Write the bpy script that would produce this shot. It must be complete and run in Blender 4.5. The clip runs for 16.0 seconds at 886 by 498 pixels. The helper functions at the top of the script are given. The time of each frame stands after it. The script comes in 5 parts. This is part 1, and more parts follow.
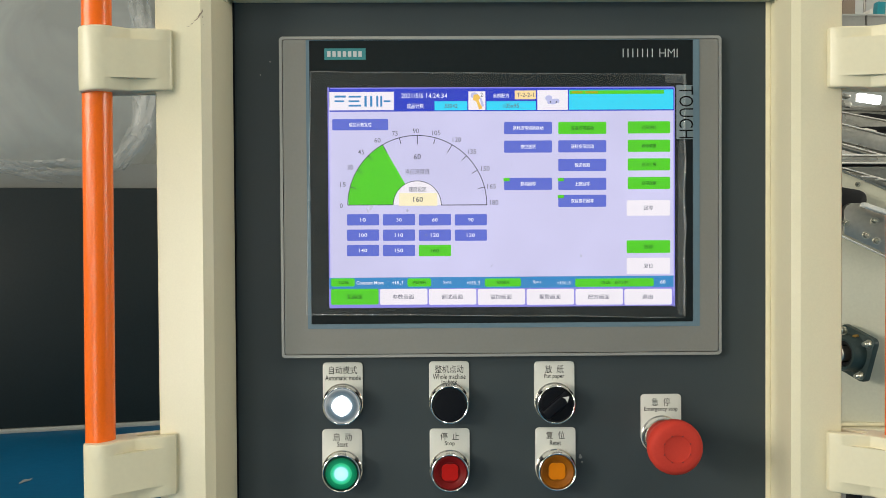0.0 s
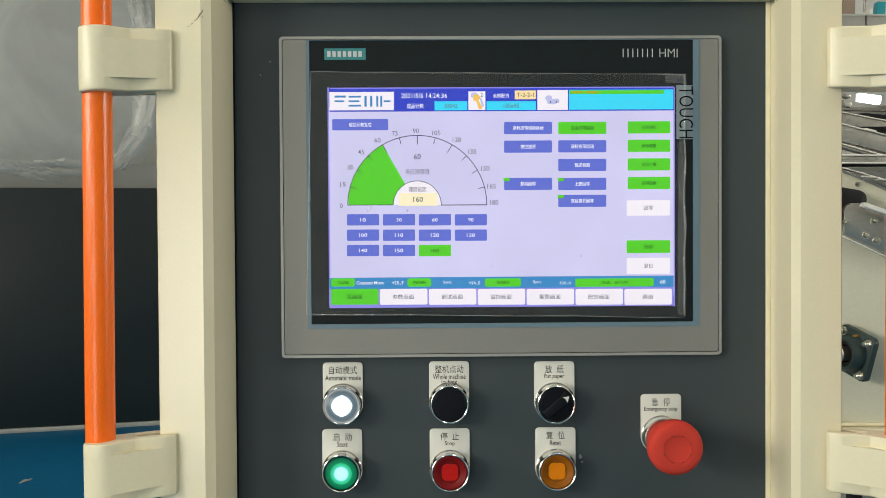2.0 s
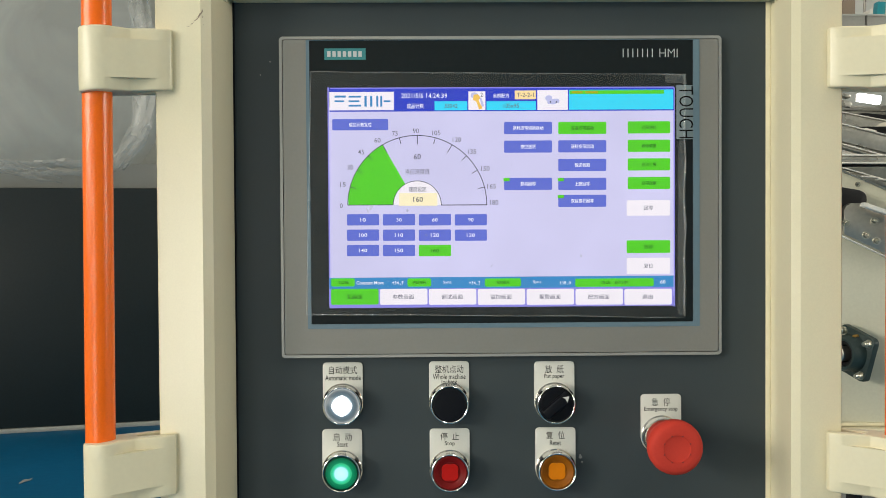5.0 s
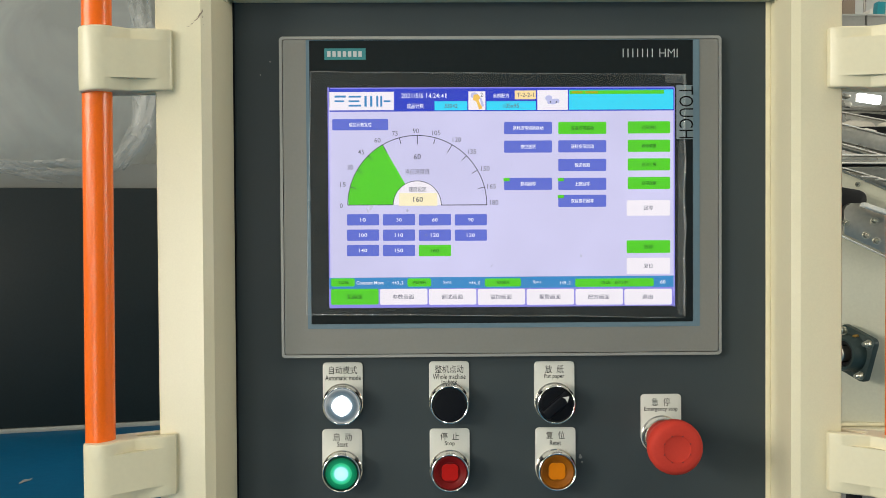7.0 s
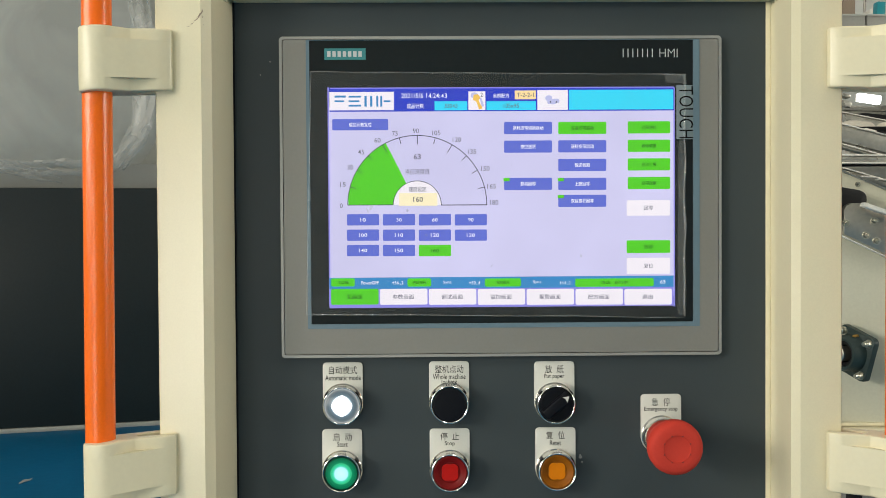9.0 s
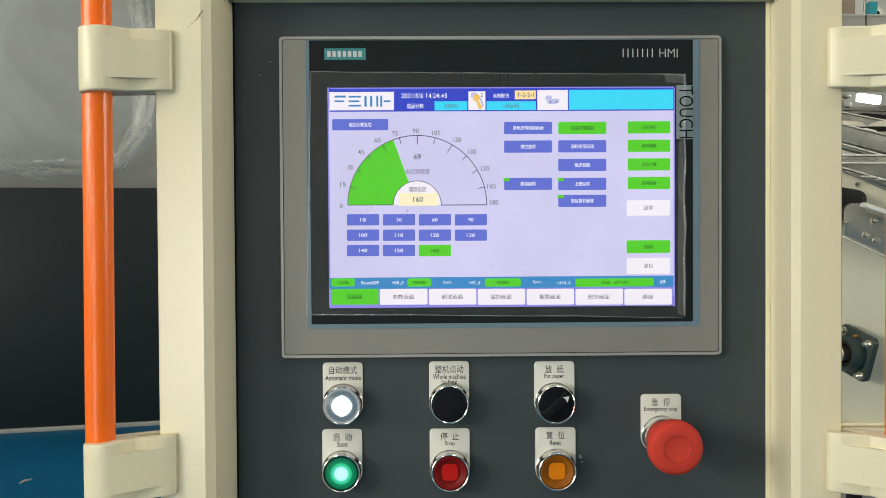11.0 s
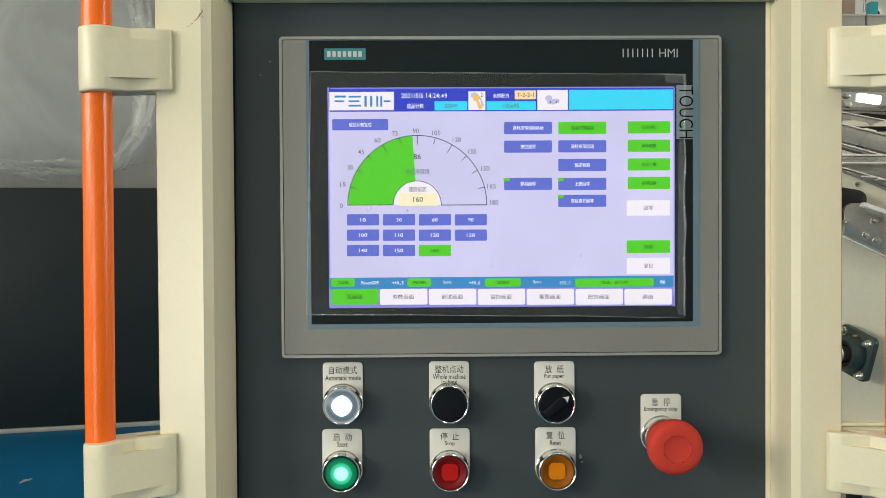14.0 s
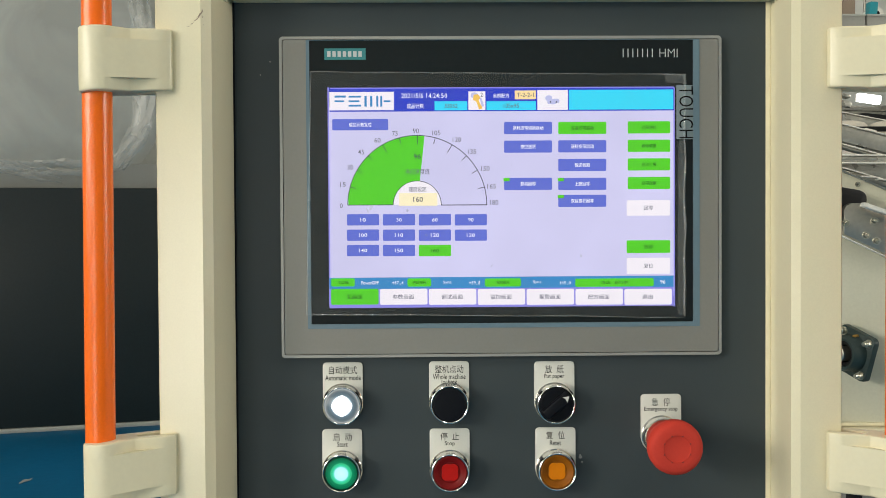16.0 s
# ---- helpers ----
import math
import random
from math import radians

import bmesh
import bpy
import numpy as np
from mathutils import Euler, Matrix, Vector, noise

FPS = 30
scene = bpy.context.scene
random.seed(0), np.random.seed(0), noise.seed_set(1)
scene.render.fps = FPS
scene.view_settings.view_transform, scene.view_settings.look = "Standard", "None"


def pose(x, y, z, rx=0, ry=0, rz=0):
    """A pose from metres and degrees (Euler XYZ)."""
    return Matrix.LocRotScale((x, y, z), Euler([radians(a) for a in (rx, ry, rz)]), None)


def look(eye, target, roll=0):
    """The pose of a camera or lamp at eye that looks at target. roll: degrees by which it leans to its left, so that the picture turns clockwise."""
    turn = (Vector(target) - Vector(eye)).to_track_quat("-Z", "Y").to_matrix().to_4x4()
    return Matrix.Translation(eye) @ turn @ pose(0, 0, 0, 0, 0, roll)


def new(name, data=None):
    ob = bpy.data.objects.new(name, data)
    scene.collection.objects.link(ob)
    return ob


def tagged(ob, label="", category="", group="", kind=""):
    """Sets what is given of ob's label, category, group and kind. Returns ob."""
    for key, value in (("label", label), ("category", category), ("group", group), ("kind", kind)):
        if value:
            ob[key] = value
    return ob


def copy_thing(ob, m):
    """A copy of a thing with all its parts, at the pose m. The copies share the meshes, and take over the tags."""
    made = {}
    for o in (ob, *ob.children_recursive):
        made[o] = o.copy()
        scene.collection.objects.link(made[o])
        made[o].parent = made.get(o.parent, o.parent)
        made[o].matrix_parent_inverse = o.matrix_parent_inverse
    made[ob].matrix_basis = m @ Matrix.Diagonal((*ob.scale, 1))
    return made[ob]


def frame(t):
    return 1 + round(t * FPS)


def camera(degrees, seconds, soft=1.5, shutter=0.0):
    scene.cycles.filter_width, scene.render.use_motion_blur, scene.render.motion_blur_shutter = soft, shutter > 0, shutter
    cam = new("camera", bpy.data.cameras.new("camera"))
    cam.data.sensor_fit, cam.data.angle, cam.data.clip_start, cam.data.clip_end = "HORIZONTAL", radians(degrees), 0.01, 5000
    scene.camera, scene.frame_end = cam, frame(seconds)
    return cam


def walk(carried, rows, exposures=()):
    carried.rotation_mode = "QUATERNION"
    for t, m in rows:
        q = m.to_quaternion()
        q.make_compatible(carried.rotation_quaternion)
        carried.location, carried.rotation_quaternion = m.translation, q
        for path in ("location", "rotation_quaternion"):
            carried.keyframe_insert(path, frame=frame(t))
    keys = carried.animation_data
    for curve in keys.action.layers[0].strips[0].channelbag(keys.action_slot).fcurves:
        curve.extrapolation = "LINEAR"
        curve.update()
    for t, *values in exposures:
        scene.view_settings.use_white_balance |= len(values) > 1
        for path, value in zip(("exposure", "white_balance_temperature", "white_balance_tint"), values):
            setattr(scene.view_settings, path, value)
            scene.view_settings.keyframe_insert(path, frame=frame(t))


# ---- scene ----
EYE = (-0.01536, -0.80, 1.37676)
cam = camera(45.3, 16.0, soft=0.9)
STILL = look(EYE, (0.0, 0.0, 1.36), -0.35)
walk(cam, [(0.0, STILL), (16.0, STILL)], exposures=[(0.0, 0.0), (16.0, 0.0)])

# ---- world and lights ----
world = bpy.data.worlds.new("sky")
scene.world = world
world.use_nodes = True
wn = world.node_tree.nodes
sky = wn.new("ShaderNodeTexSky")
sky.sky_type, sky.sun_disc = "NISHITA", False
sky.sun_elevation, sky.sun_rotation = radians(40), radians(120)
world.node_tree.links.new(sky.outputs[0], wn["Background"].inputs[0])
wn["Background"].inputs[1].default_value = 0.05


def area(name, eye, target, sx, sy, watts, colour):
    data = bpy.data.lights.new(name, "AREA")
    data.shape, data.size, data.size_y, data.energy, data.color = "RECTANGLE", sx, sy, watts, colour
    ob = new(name, data)
    ob.matrix_world = look(eye, target)
    return ob


# daylight as area lamps in unseen side windows and a low opening behind, all added
area("window_light", (-5.97, -4.9, 2.9), (0.0, -4.9, 2.9), 2.7, 1.8, 375, (1.0, 0.94, 0.80))
# two more lamps added to brighten the inner sides of the posts
area("near_fill_light", (-5.97, -1.6, 2.7), (0.0, -1.6, 2.7), 1.9, 1.6, 110, (1.0, 0.94, 0.80))
area("far_fill_light", (7.97, -2.1, 2.7), (0.0, -2.1, 2.7), 2.8, 2.0, 205, (1.0, 0.94, 0.80))
# low panel of light, placed and sized for the sheen on the left post
area("post_sheen_light", (-3.4, -7.97, 0.70), (-3.4, 0.0, 0.70), 2.9, 1.3, 125, (1.0, 0.94, 0.81))
# unseen overhead lamps, added for fill; the last three brighten the far walls
LAMP_SPOTS = [(-4.0, 1.5), (-4.0, 6.0), (1.5, -3.0), (-2.0, -3.2), (1.5, 1.6), (1.5, 5.2), (5.5, 3.0), (2.6, 9.6), (-3.0, 10.6), (5.4, 12.4)]
for lx, ly in LAMP_SPOTS:
    area("fill_lamp_light", (lx, ly, 5.28), (lx, ly + 0.001, 0.0), 0.24, 1.5, 27, (1.0, 0.94, 0.81))


# ---- materials ----
def lin(r, g, b):
    return tuple((c / 255 / 12.92) if c <= 10 else ((c / 255 + 0.055) / 1.055) ** 2.4 for c in (r, g, b))


def node_base(name):
    m = bpy.data.materials.new(name)
    m.use_nodes = True
    return m, m.node_tree.nodes, m.node_tree.links, m.node_tree.nodes["Principled BSDF"]


def surface(name, colour, rough=0.5, metal=0.0, grain=300.0, vary=0.12, stain=6.0, bump=0.05, coat=0.0, rough_vary=0.1, spec=0.5):
    """A surface with fine grain, broad unevenness, relief and a roughness that varies."""
    m, n, l, bs = node_base(name)
    co = n.new("ShaderNodeTexCoord")
    fine, broad = n.new("ShaderNodeTexNoise"), n.new("ShaderNodeTexNoise")
    fine.inputs["Scale"].default_value, fine.inputs["Detail"].default_value = grain, 1.0 if coat else 4.0
    broad.inputs["Scale"].default_value, broad.inputs["Detail"].default_value = stain, 6
    for t in (fine, broad):
        l.new(co.outputs["Object"], t.inputs["Vector"])
    add = n.new("ShaderNodeMath")
    add.operation = "ADD"
    l.new(fine.outputs["Fac"], add.inputs[0])
    l.new(broad.outputs["Fac"], add.inputs[1])
    ramp = n.new("ShaderNodeMapRange")
    ramp.inputs["From Min"].default_value, ramp.inputs["From Max"].default_value = 0.6, 1.4
    ramp.inputs["To Min"].default_value, ramp.inputs["To Max"].default_value = 1 - vary, 1 + vary
    l.new(add.outputs[0], ramp.inputs["Value"])
    mix = n.new("ShaderNodeVectorMath")
    mix.operation = "SCALE"
    mix.inputs[0].default_value = colour
    l.new(ramp.outputs["Result"], mix.inputs["Scale"])
    l.new(mix.outputs[0], bs.inputs["Base Color"])
    rr = n.new("ShaderNodeMapRange")
    rr.inputs["From Min"].default_value, rr.inputs["From Max"].default_value = 0.3, 0.7
    rr.inputs["To Min"].default_value, rr.inputs["To Max"].default_value = max(0.02, rough - rough_vary), min(1.0, rough + rough_vary)
    l.new(broad.outputs["Fac"], rr.inputs["Value"])
    l.new(rr.outputs["Result"], bs.inputs["Roughness"])
    bs.inputs["Metallic"].default_value = metal
    bs.inputs["Specular IOR Level"].default_value = spec
    bs.inputs["Coat Weight"].default_value = coat
    bs.inputs["Coat Roughness"].default_value = 0.10
    if bump:
        bp = n.new("ShaderNodeBump")
        bp.inputs["Strength"].default_value, bp.inputs["Distance"].default_value = bump, 0.002
        l.new(fine.outputs["Fac"], bp.inputs["Height"])
        # on lacquered things the relief is that of the clear top layer alone
        l.new(bp.outputs[0], bs.inputs["Coat Normal" if coat else "Normal"])
    return m


def glow(name, colour, strength=1.04, vary=0.0):
    """What a lit display or lamp gives off, slightly uneven."""
    m, n, l, bs = node_base(name)
    em = n.new("ShaderNodeEmission")
    em.inputs["Color"].default_value = (*colour, 1)
    em.inputs["Strength"].default_value = strength
    if vary:
        co, tx, mr = n.new("ShaderNodeTexCoord"), n.new("ShaderNodeTexNoise"), n.new("ShaderNodeMapRange")
        tx.inputs["Scale"].default_value, tx.inputs["Detail"].default_value = 14, 6
        l.new(co.outputs["Object"], tx.inputs["Vector"])
        mr.inputs["From Min"].default_value, mr.inputs["From Max"].default_value = 0.3, 0.7
        mr.inputs["To Min"].default_value, mr.inputs["To Max"].default_value = strength * (1 - vary), strength * (1 + vary)
        l.new(tx.outputs["Fac"], mr.inputs["Value"])
        l.new(mr.outputs["Result"], em.inputs["Strength"])
    l.new(em.outputs[0], n["Material Output"].inputs["Surface"])
    return m


def lit_lens(name, stops, radius):
    """A lit lens: light falls off from the lamp in its middle to the rim, on a fine prism grid."""
    m, n, l, bs = node_base(name)
    co, ln, dv, rp, em = (n.new("ShaderNode" + k) for k in ("TexCoord", "VectorMath", "Math", "ValToRGB", "Emission"))
    ln.operation, dv.operation = "LENGTH", "DIVIDE"
    dv.inputs[1].default_value = radius
    l.new(co.outputs["Object"], ln.inputs[0])
    l.new(ln.outputs["Value"], dv.inputs[0])
    ck, mx = n.new("ShaderNodeTexChecker"), n.new("ShaderNodeMixRGB")
    ck.inputs["Scale"].default_value = 1100
    ck.inputs["Color1"].default_value, ck.inputs["Color2"].default_value = (0.86, 0.86, 0.86, 1), (1.08, 1.08, 1.08, 1)
    l.new(co.outputs["Object"], ck.inputs["Vector"])
    e = rp.color_ramp.elements
    e[0].position, e[0].color = stops[0][0], (*stops[0][1], 1)
    e[1].position, e[1].color = stops[-1][0], (*stops[-1][1], 1)
    for p, c in stops[1:-1]:
        e.new(p).color = (*c, 1)
    l.new(dv.outputs[0], rp.inputs[0])
    mx.blend_type = "MULTIPLY"
    mx.inputs[0].default_value = 1.0
    l.new(rp.outputs[0], mx.inputs[1])
    l.new(ck.outputs[0], mx.inputs[2])
    l.new(mx.outputs[0], em.inputs["Color"])
    em.inputs["Strength"].default_value = 1.15
    gl, ad = n.new("ShaderNodeBsdfGlossy"), n.new("ShaderNodeMixShader")
    gl.inputs["Roughness"].default_value = 0.15
    ad.inputs[0].default_value = 0.025
    l.new(em.outputs[0], ad.inputs[1])
    l.new(gl.outputs[0], ad.inputs[2])
    l.new(ad.outputs[0], n["Material Output"].inputs["Surface"])
    return m


def film(name, tint, haze, rough, wrinkle, scale, gloss=0.06):
    """Thin clear plastic: mostly see-through, a little milky, with creases that catch the light."""
    m, n, l, bs = node_base(name)
    tr, df, gl = n.new("ShaderNodeBsdfTransparent"), n.new("ShaderNodeBsdfDiffuse"), n.new("ShaderNodeBsdfGlossy")
    df.inputs["Color"].default_value = (*tint, 1)
    gl.inputs["Roughness"].default_value = rough
    co, tx, bp = n.new("ShaderNodeTexCoord"), n.new("ShaderNodeTexNoise"), n.new("ShaderNodeBump")
    tx.inputs["Scale"].default_value, tx.inputs["Detail"].default_value, tx.inputs["Distortion"].default_value = scale, 5, 1.5
    l.new(co.outputs["Object"], tx.inputs["Vector"])
    bp.inputs["Strength"].default_value, bp.inputs["Distance"].default_value = wrinkle, 0.004
    l.new(tx.outputs["Fac"], bp.inputs["Height"])
    l.new(bp.outputs[0], gl.inputs["Normal"])
    hz = n.new("ShaderNodeMapRange")
    hz.inputs["From Min"].default_value, hz.inputs["From Max"].default_value = 0.35, 0.75
    hz.inputs["To Min"].default_value, hz.inputs["To Max"].default_value = haze * 0.7, haze * 1.3
    l.new(tx.outputs["Fac"], hz.inputs["Value"])
    a, b = n.new("ShaderNodeMixShader"), n.new("ShaderNodeMixShader")
    l.new(hz.outputs["Result"], a.inputs[0])
    l.new(tr.outputs[0], a.inputs[1])
    l.new(df.outputs[0], a.inputs[2])
    b.inputs[0].default_value = gloss
    l.new(a.outputs[0], b.inputs[1])
    l.new(gl.outputs[0], b.inputs[2])
    l.new(b.outputs[0], n["Material Output"].inputs["Surface"])
    return m


CREAM = surface("cream powder coat", (0.75, 0.69, 0.49), 0.45, grain=900, vary=0.03, bump=0.10, rough_vary=0.05, spec=0.2, coat=0.9)
CREAM_CAST = surface("cream plastic", (0.70, 0.645, 0.46), 0.36, grain=300, vary=0.03, bump=0.04)
CREAM_GREY = surface("greyed cream machine paint", (0.55, 0.54, 0.43), 0.45, grain=180, vary=0.06, stain=9, bump=0.05)
PANEL = surface("dark grey powder coat", (0.047, 0.059, 0.064), 0.46, grain=1500, vary=0.09, bump=0.05, spec=0.2)
ORANGE = surface("orange plastic sleeve", (0.92, 0.150, 0.003), 0.42, grain=900, vary=0.06, bump=0.12, spec=0.2, coat=0.6)
ALU = surface("grey anodised aluminium", (0.24, 0.235, 0.215), 0.45, metal=0.25, grain=500, vary=0.04, bump=0.03)
ALU_RIM = surface("light grey rim", (0.33, 0.33, 0.31), 0.38, metal=0.3, grain=500, vary=0.03, bump=0.02)
EDGE_BLUE = surface("blue grey glass border", (0.13, 0.20, 0.25), 0.3, grain=300, vary=0.04, bump=0.0)
BLACK_GLASS = surface("black front glass", (0.009, 0.013, 0.015), 0.10, grain=300, vary=0.1, bump=0.0, spec=0.3)
TEAL = surface("teal badge", (0.03, 0.22, 0.24), 0.45, grain=300, vary=0.03, bump=0.0)
PALE_PRINT = surface("pale grey print", (0.55, 0.58, 0.58), 0.5, vary=0.03, bump=0.0)
INK = surface("black engraved print", (0.006, 0.006, 0.007), 0.7, vary=0.05, bump=0.0, spec=0.1)
TOUCH_STRIP = surface("translucent grey label", (0.20, 0.25, 0.27), 0.4, vary=0.05, bump=0.0)
PLATE = surface("silver white legend plate", (0.68, 0.68, 0.635), 0.38, metal=0.15, grain=900, vary=0.04, bump=0.03)
CHROME = surface("chromed metal", (0.76, 0.75, 0.72), 0.17, metal=1.0, grain=200, vary=0.02, bump=0.0, rough_vary=0.04)
STEEL = surface("brushed steel", (0.52, 0.49, 0.44), 0.32, metal=1.0, grain=120, vary=0.12, bump=0.05)
# pale paint for the white flange and for steel edges, whose glint it holds
BRIGHT = surface("white edge with painted glint", (0.76, 0.75, 0.70), 0.30, metal=0.1, grain=200, vary=0.08, bump=0.02)
STEEL_SHEET = surface("satin steel sheet", (0.44, 0.43, 0.39), 0.28, metal=0.62, grain=90, vary=0.18, stain=14, bump=0.05, rough_vary=0.16)
ZINC = surface("galvanised bolt", (0.62, 0.60, 0.52), 0.30, metal=1.0, grain=300, vary=0.1, bump=0.03)
BLACK = surface("black plastic", (0.005, 0.006, 0.009), 0.40, grain=300, vary=0.1, bump=0.01, spec=0.12)
RED_LENS = surface("dark red lens", (0.16, 0.006, 0.006), 0.35, grain=900, vary=0.1, bump=0.15, spec=0.15)
RED_CORE = surface("red diffuser", (0.46, 0.010, 0.008), 0.5, vary=0.05, bump=0.0, spec=0.1)
AMBER_LENS = surface("amber lens", (0.25, 0.080, 0.004), 0.35, grain=900, vary=0.1, bump=0.15, spec=0.15)
AMBER_CORE = surface("amber diffuser", (0.68, 0.20, 0.004), 0.5, vary=0.05, bump=0.0, spec=0.1)
GREEN_LENS = surface("dark green lens", (0.002, 0.050, 0.028), 0.35, grain=900, vary=0.1, bump=0.15, spec=0.15)
GREEN_CORE = surface("green diffuser", (0.004, 0.15, 0.085), 0.5, vary=0.05, bump=0.0, spec=0.1)
MUSHROOM = surface("matt red plastic", (0.49, 0.040, 0.025), 0.65, grain=500, vary=0.06, bump=0.05, spec=0.2)
MUSHROOM_DARK = surface("dark red notch shade", (0.10, 0.008, 0.008), 0.6, vary=0.05, bump=0.0)
PACK_PAPER = surface("soft off-white paper", (0.56, 0.52, 0.44), 0.7, grain=120, vary=0.10, bump=0.15)
FILM = film("clear protective film", (0.75, 0.78, 0.76), 0.022, 0.20, 0.12, 16, 0.034)
FILM_DOUBLE = film("doubled film", (0.80, 0.83, 0.82), 0.075, 0.2, 0.3, 40, 0.04)
# extra milky: holds the glints of the film edges, and serves the smears
FILM_EDGE = film("film edge", (0.85, 0.87, 0.85), 0.20, 0.2, 0.9, 90, 0.08)
WRAP = film("milky plastic wrap", (0.78, 0.80, 0.775), 0.42, 0.30, 0.12, 1.2, 0.05)
WRAP_FOLD = film("folded plastic wrap", (0.92, 0.91, 0.86), 0.22, 0.28, 0.4, 5.0, 0.06)
FLOOR_BLUE = surface("blue painted floor", (0.001, 0.125, 0.27), 0.5, spec=0.2, grain=20, vary=0.12, stain=0.8, bump=0.05)
DARK_SHEET = surface("dark slate cabinet sheet", (0.011, 0.020, 0.023), 0.5, spec=0.38, grain=60, vary=0.15, stain=1.2, bump=0.02)
WHITE_EDGE = surface("white plinth paint", (0.42, 0.43, 0.40), 0.5, bump=0.02)
# End wall lightened where light is weak; side walls and roof greyed against bounce.
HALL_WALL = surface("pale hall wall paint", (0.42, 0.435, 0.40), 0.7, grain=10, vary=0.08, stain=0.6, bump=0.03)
LIFTED_WALL = surface("end wall paint lightened for weak light", (0.74, 0.75, 0.70), 0.7, grain=10, vary=0.06, stain=0.6, bump=0.03)
HALL_ROOF = surface("hall roof sheet", (0.43, 0.43, 0.41), 0.7, grain=8, vary=0.08, stain=0.5, bump=0.03)
SATIN = surface("satin conveyor steel", (0.52, 0.50, 0.45), 0.38, metal=0.4, grain=60, vary=0.22, stain=18, bump=0.04, rough_vary=0.15)
HOOD = surface("beige grey machine hood", (0.41, 0.42, 0.385), 0.5, grain=40, vary=0.08, stain=1.5, bump=0.02)
GREY_PAINT = surface("grey machine paint", (0.30, 0.30, 0.275), 0.5, grain=150, vary=0.08, bump=0.03)
CAST_GREEN = surface("dark green cast iron", (0.018, 0.034, 0.033), 0.42, grain=220, vary=0.2, bump=0.25)
RUBBER = surface("black rubber", (0.007, 0.007, 0.008), 0.55, vary=0.15, bump=0.05, spec=0.25)
PAPER_WHITE = surface("white soft paper", (0.80, 0.78, 0.70), 0.8, grain=90, vary=0.05, bump=0.15)
TEAL_PAINT = surface("teal lacquer", (0.012, 0.26, 0.32), 0.4, vary=0.06, bump=0.02)
BRASS = surface("brass nipple", (0.75, 0.42, 0.12), 0.3, metal=1.0, vary=0.05, bump=0.0)
BROWN = surface("brown cardboard", (0.26, 0.20, 0.15), 0.8, vary=0.1, bump=0.05)
GLASS, gn, gl_, gb = node_base("window glass")
gb.inputs["Transmission Weight"].default_value, gb.inputs["Roughness"].default_value, gb.inputs["IOR"].default_value = 1.0, 0.02, 1.45
gb.inputs["Base Color"].default_value = (0.95, 0.97, 0.96, 1)
LAMP_WHITE = glow("lit fluorescent tube", (1.0, 0.97, 0.9), 9.0)

S_BACK = glow("screen lavender", lin(208, 205, 240), 1.04, 0.06)
S_BLUE = glow("screen button blue", lin(96, 110, 208), 1.05, 0.03)
S_GREEN = glow("screen green", lin(84, 205, 38), 1.05, 0.02)
S_HEAD = glow("screen header blue", lin(48, 66, 196), 1.05, 0.03)
S_CYAN = glow("screen cyan", lin(56, 214, 246), 1.05, 0.02)
S_CREAM = glow("screen cream", lin(252, 240, 200), 1.05, 0.01)
S_SAND = glow("screen sand yellow", lin(252, 222, 160), 1.05, 0.01)
S_WHITE = glow("screen white", lin(244, 238, 246), 1.05, 0.02)
S_BAR = glow("screen steel blue", lin(58, 136, 196), 1.05, 0.03)
S_INK = glow("screen dark ink", lin(58, 58, 82), 1.05)
S_GREY = glow("screen grey ink", lin(98, 98, 118), 1.05)
S_RIM = glow("screen rim lilac", lin(140, 136, 226), 1.05, 0.03)
S_DEEP = glow("screen green ink", lin(6, 66, 14), 1.05)
S_PALE = glow("screen pale ink", lin(246, 248, 255), 1.05)
S_OLIVE = glow("screen olive", lin(168, 168, 30), 1.05)
S_KEY = glow("screen key gold", lin(242, 196, 92), 1.05)
S_LILAC = glow("screen lilac", lin(190, 192, 232), 1.05)
WHITE_LIT = lit_lens("lit clear lens", [(0.0, (1.6, 1.7, 1.8)), (0.50, (1.3, 1.4, 1.5)), (0.55, (0.40, 0.54, 0.62)), (0.60, (0.50, 0.62, 0.70)), (0.63, (0.14, 0.20, 0.24)), (0.80, (0.10, 0.14, 0.16)), (0.90, (0.16, 0.19, 0.20)), (1.0, (0.40, 0.42, 0.42))], 0.0128)
GREEN_LIT = lit_lens("lit green lens", [(0.0, (0.66, 1.0, 1.1)), (0.36, (0.45, 0.92, 1.0)), (0.45, (0.06, 0.66, 0.42)), (0.56, (0.03, 0.50, 0.22)), (0.60, (0.05, 0.56, 0.26)), (0.63, (0.006, 0.24, 0.10)), (0.82, (0.004, 0.15, 0.065)), (1.0, (0.003, 0.08, 0.035))], 0.0128)


# ---- mesh helpers ----
def grid(u, v, y=0.0):
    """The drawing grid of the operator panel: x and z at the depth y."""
    x, _, z = far(u, v, 0.80 + y)
    return x, z


def far(u, v, d):
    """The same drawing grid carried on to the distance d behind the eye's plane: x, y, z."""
    way = STILL.to_3x3() @ Vector(((u - 784) / 1878.7, (441 - v) / 1878.7, -1.0))
    t = d / way.y
    return EYE[0] + t * way.x, d - 0.80, EYE[2] + t * way.z


def shift(ob, dx, dz):
    """Moves a finished thing sideways and in height."""
    ob.location.x += dx
    ob.location.z += dz


def thing(name, at, label, category, group="", kind=""):
    ob = new(name)
    ob.empty_display_size = 0.02
    ob.location = at
    return tagged(ob, label, category, group, kind)


def spot(ob):
    """Where an unturned object or part has its origin in the world."""
    p = Vector(ob.location)
    while ob.parent:
        ob = ob.parent
        p += Vector(ob.location)
    return p


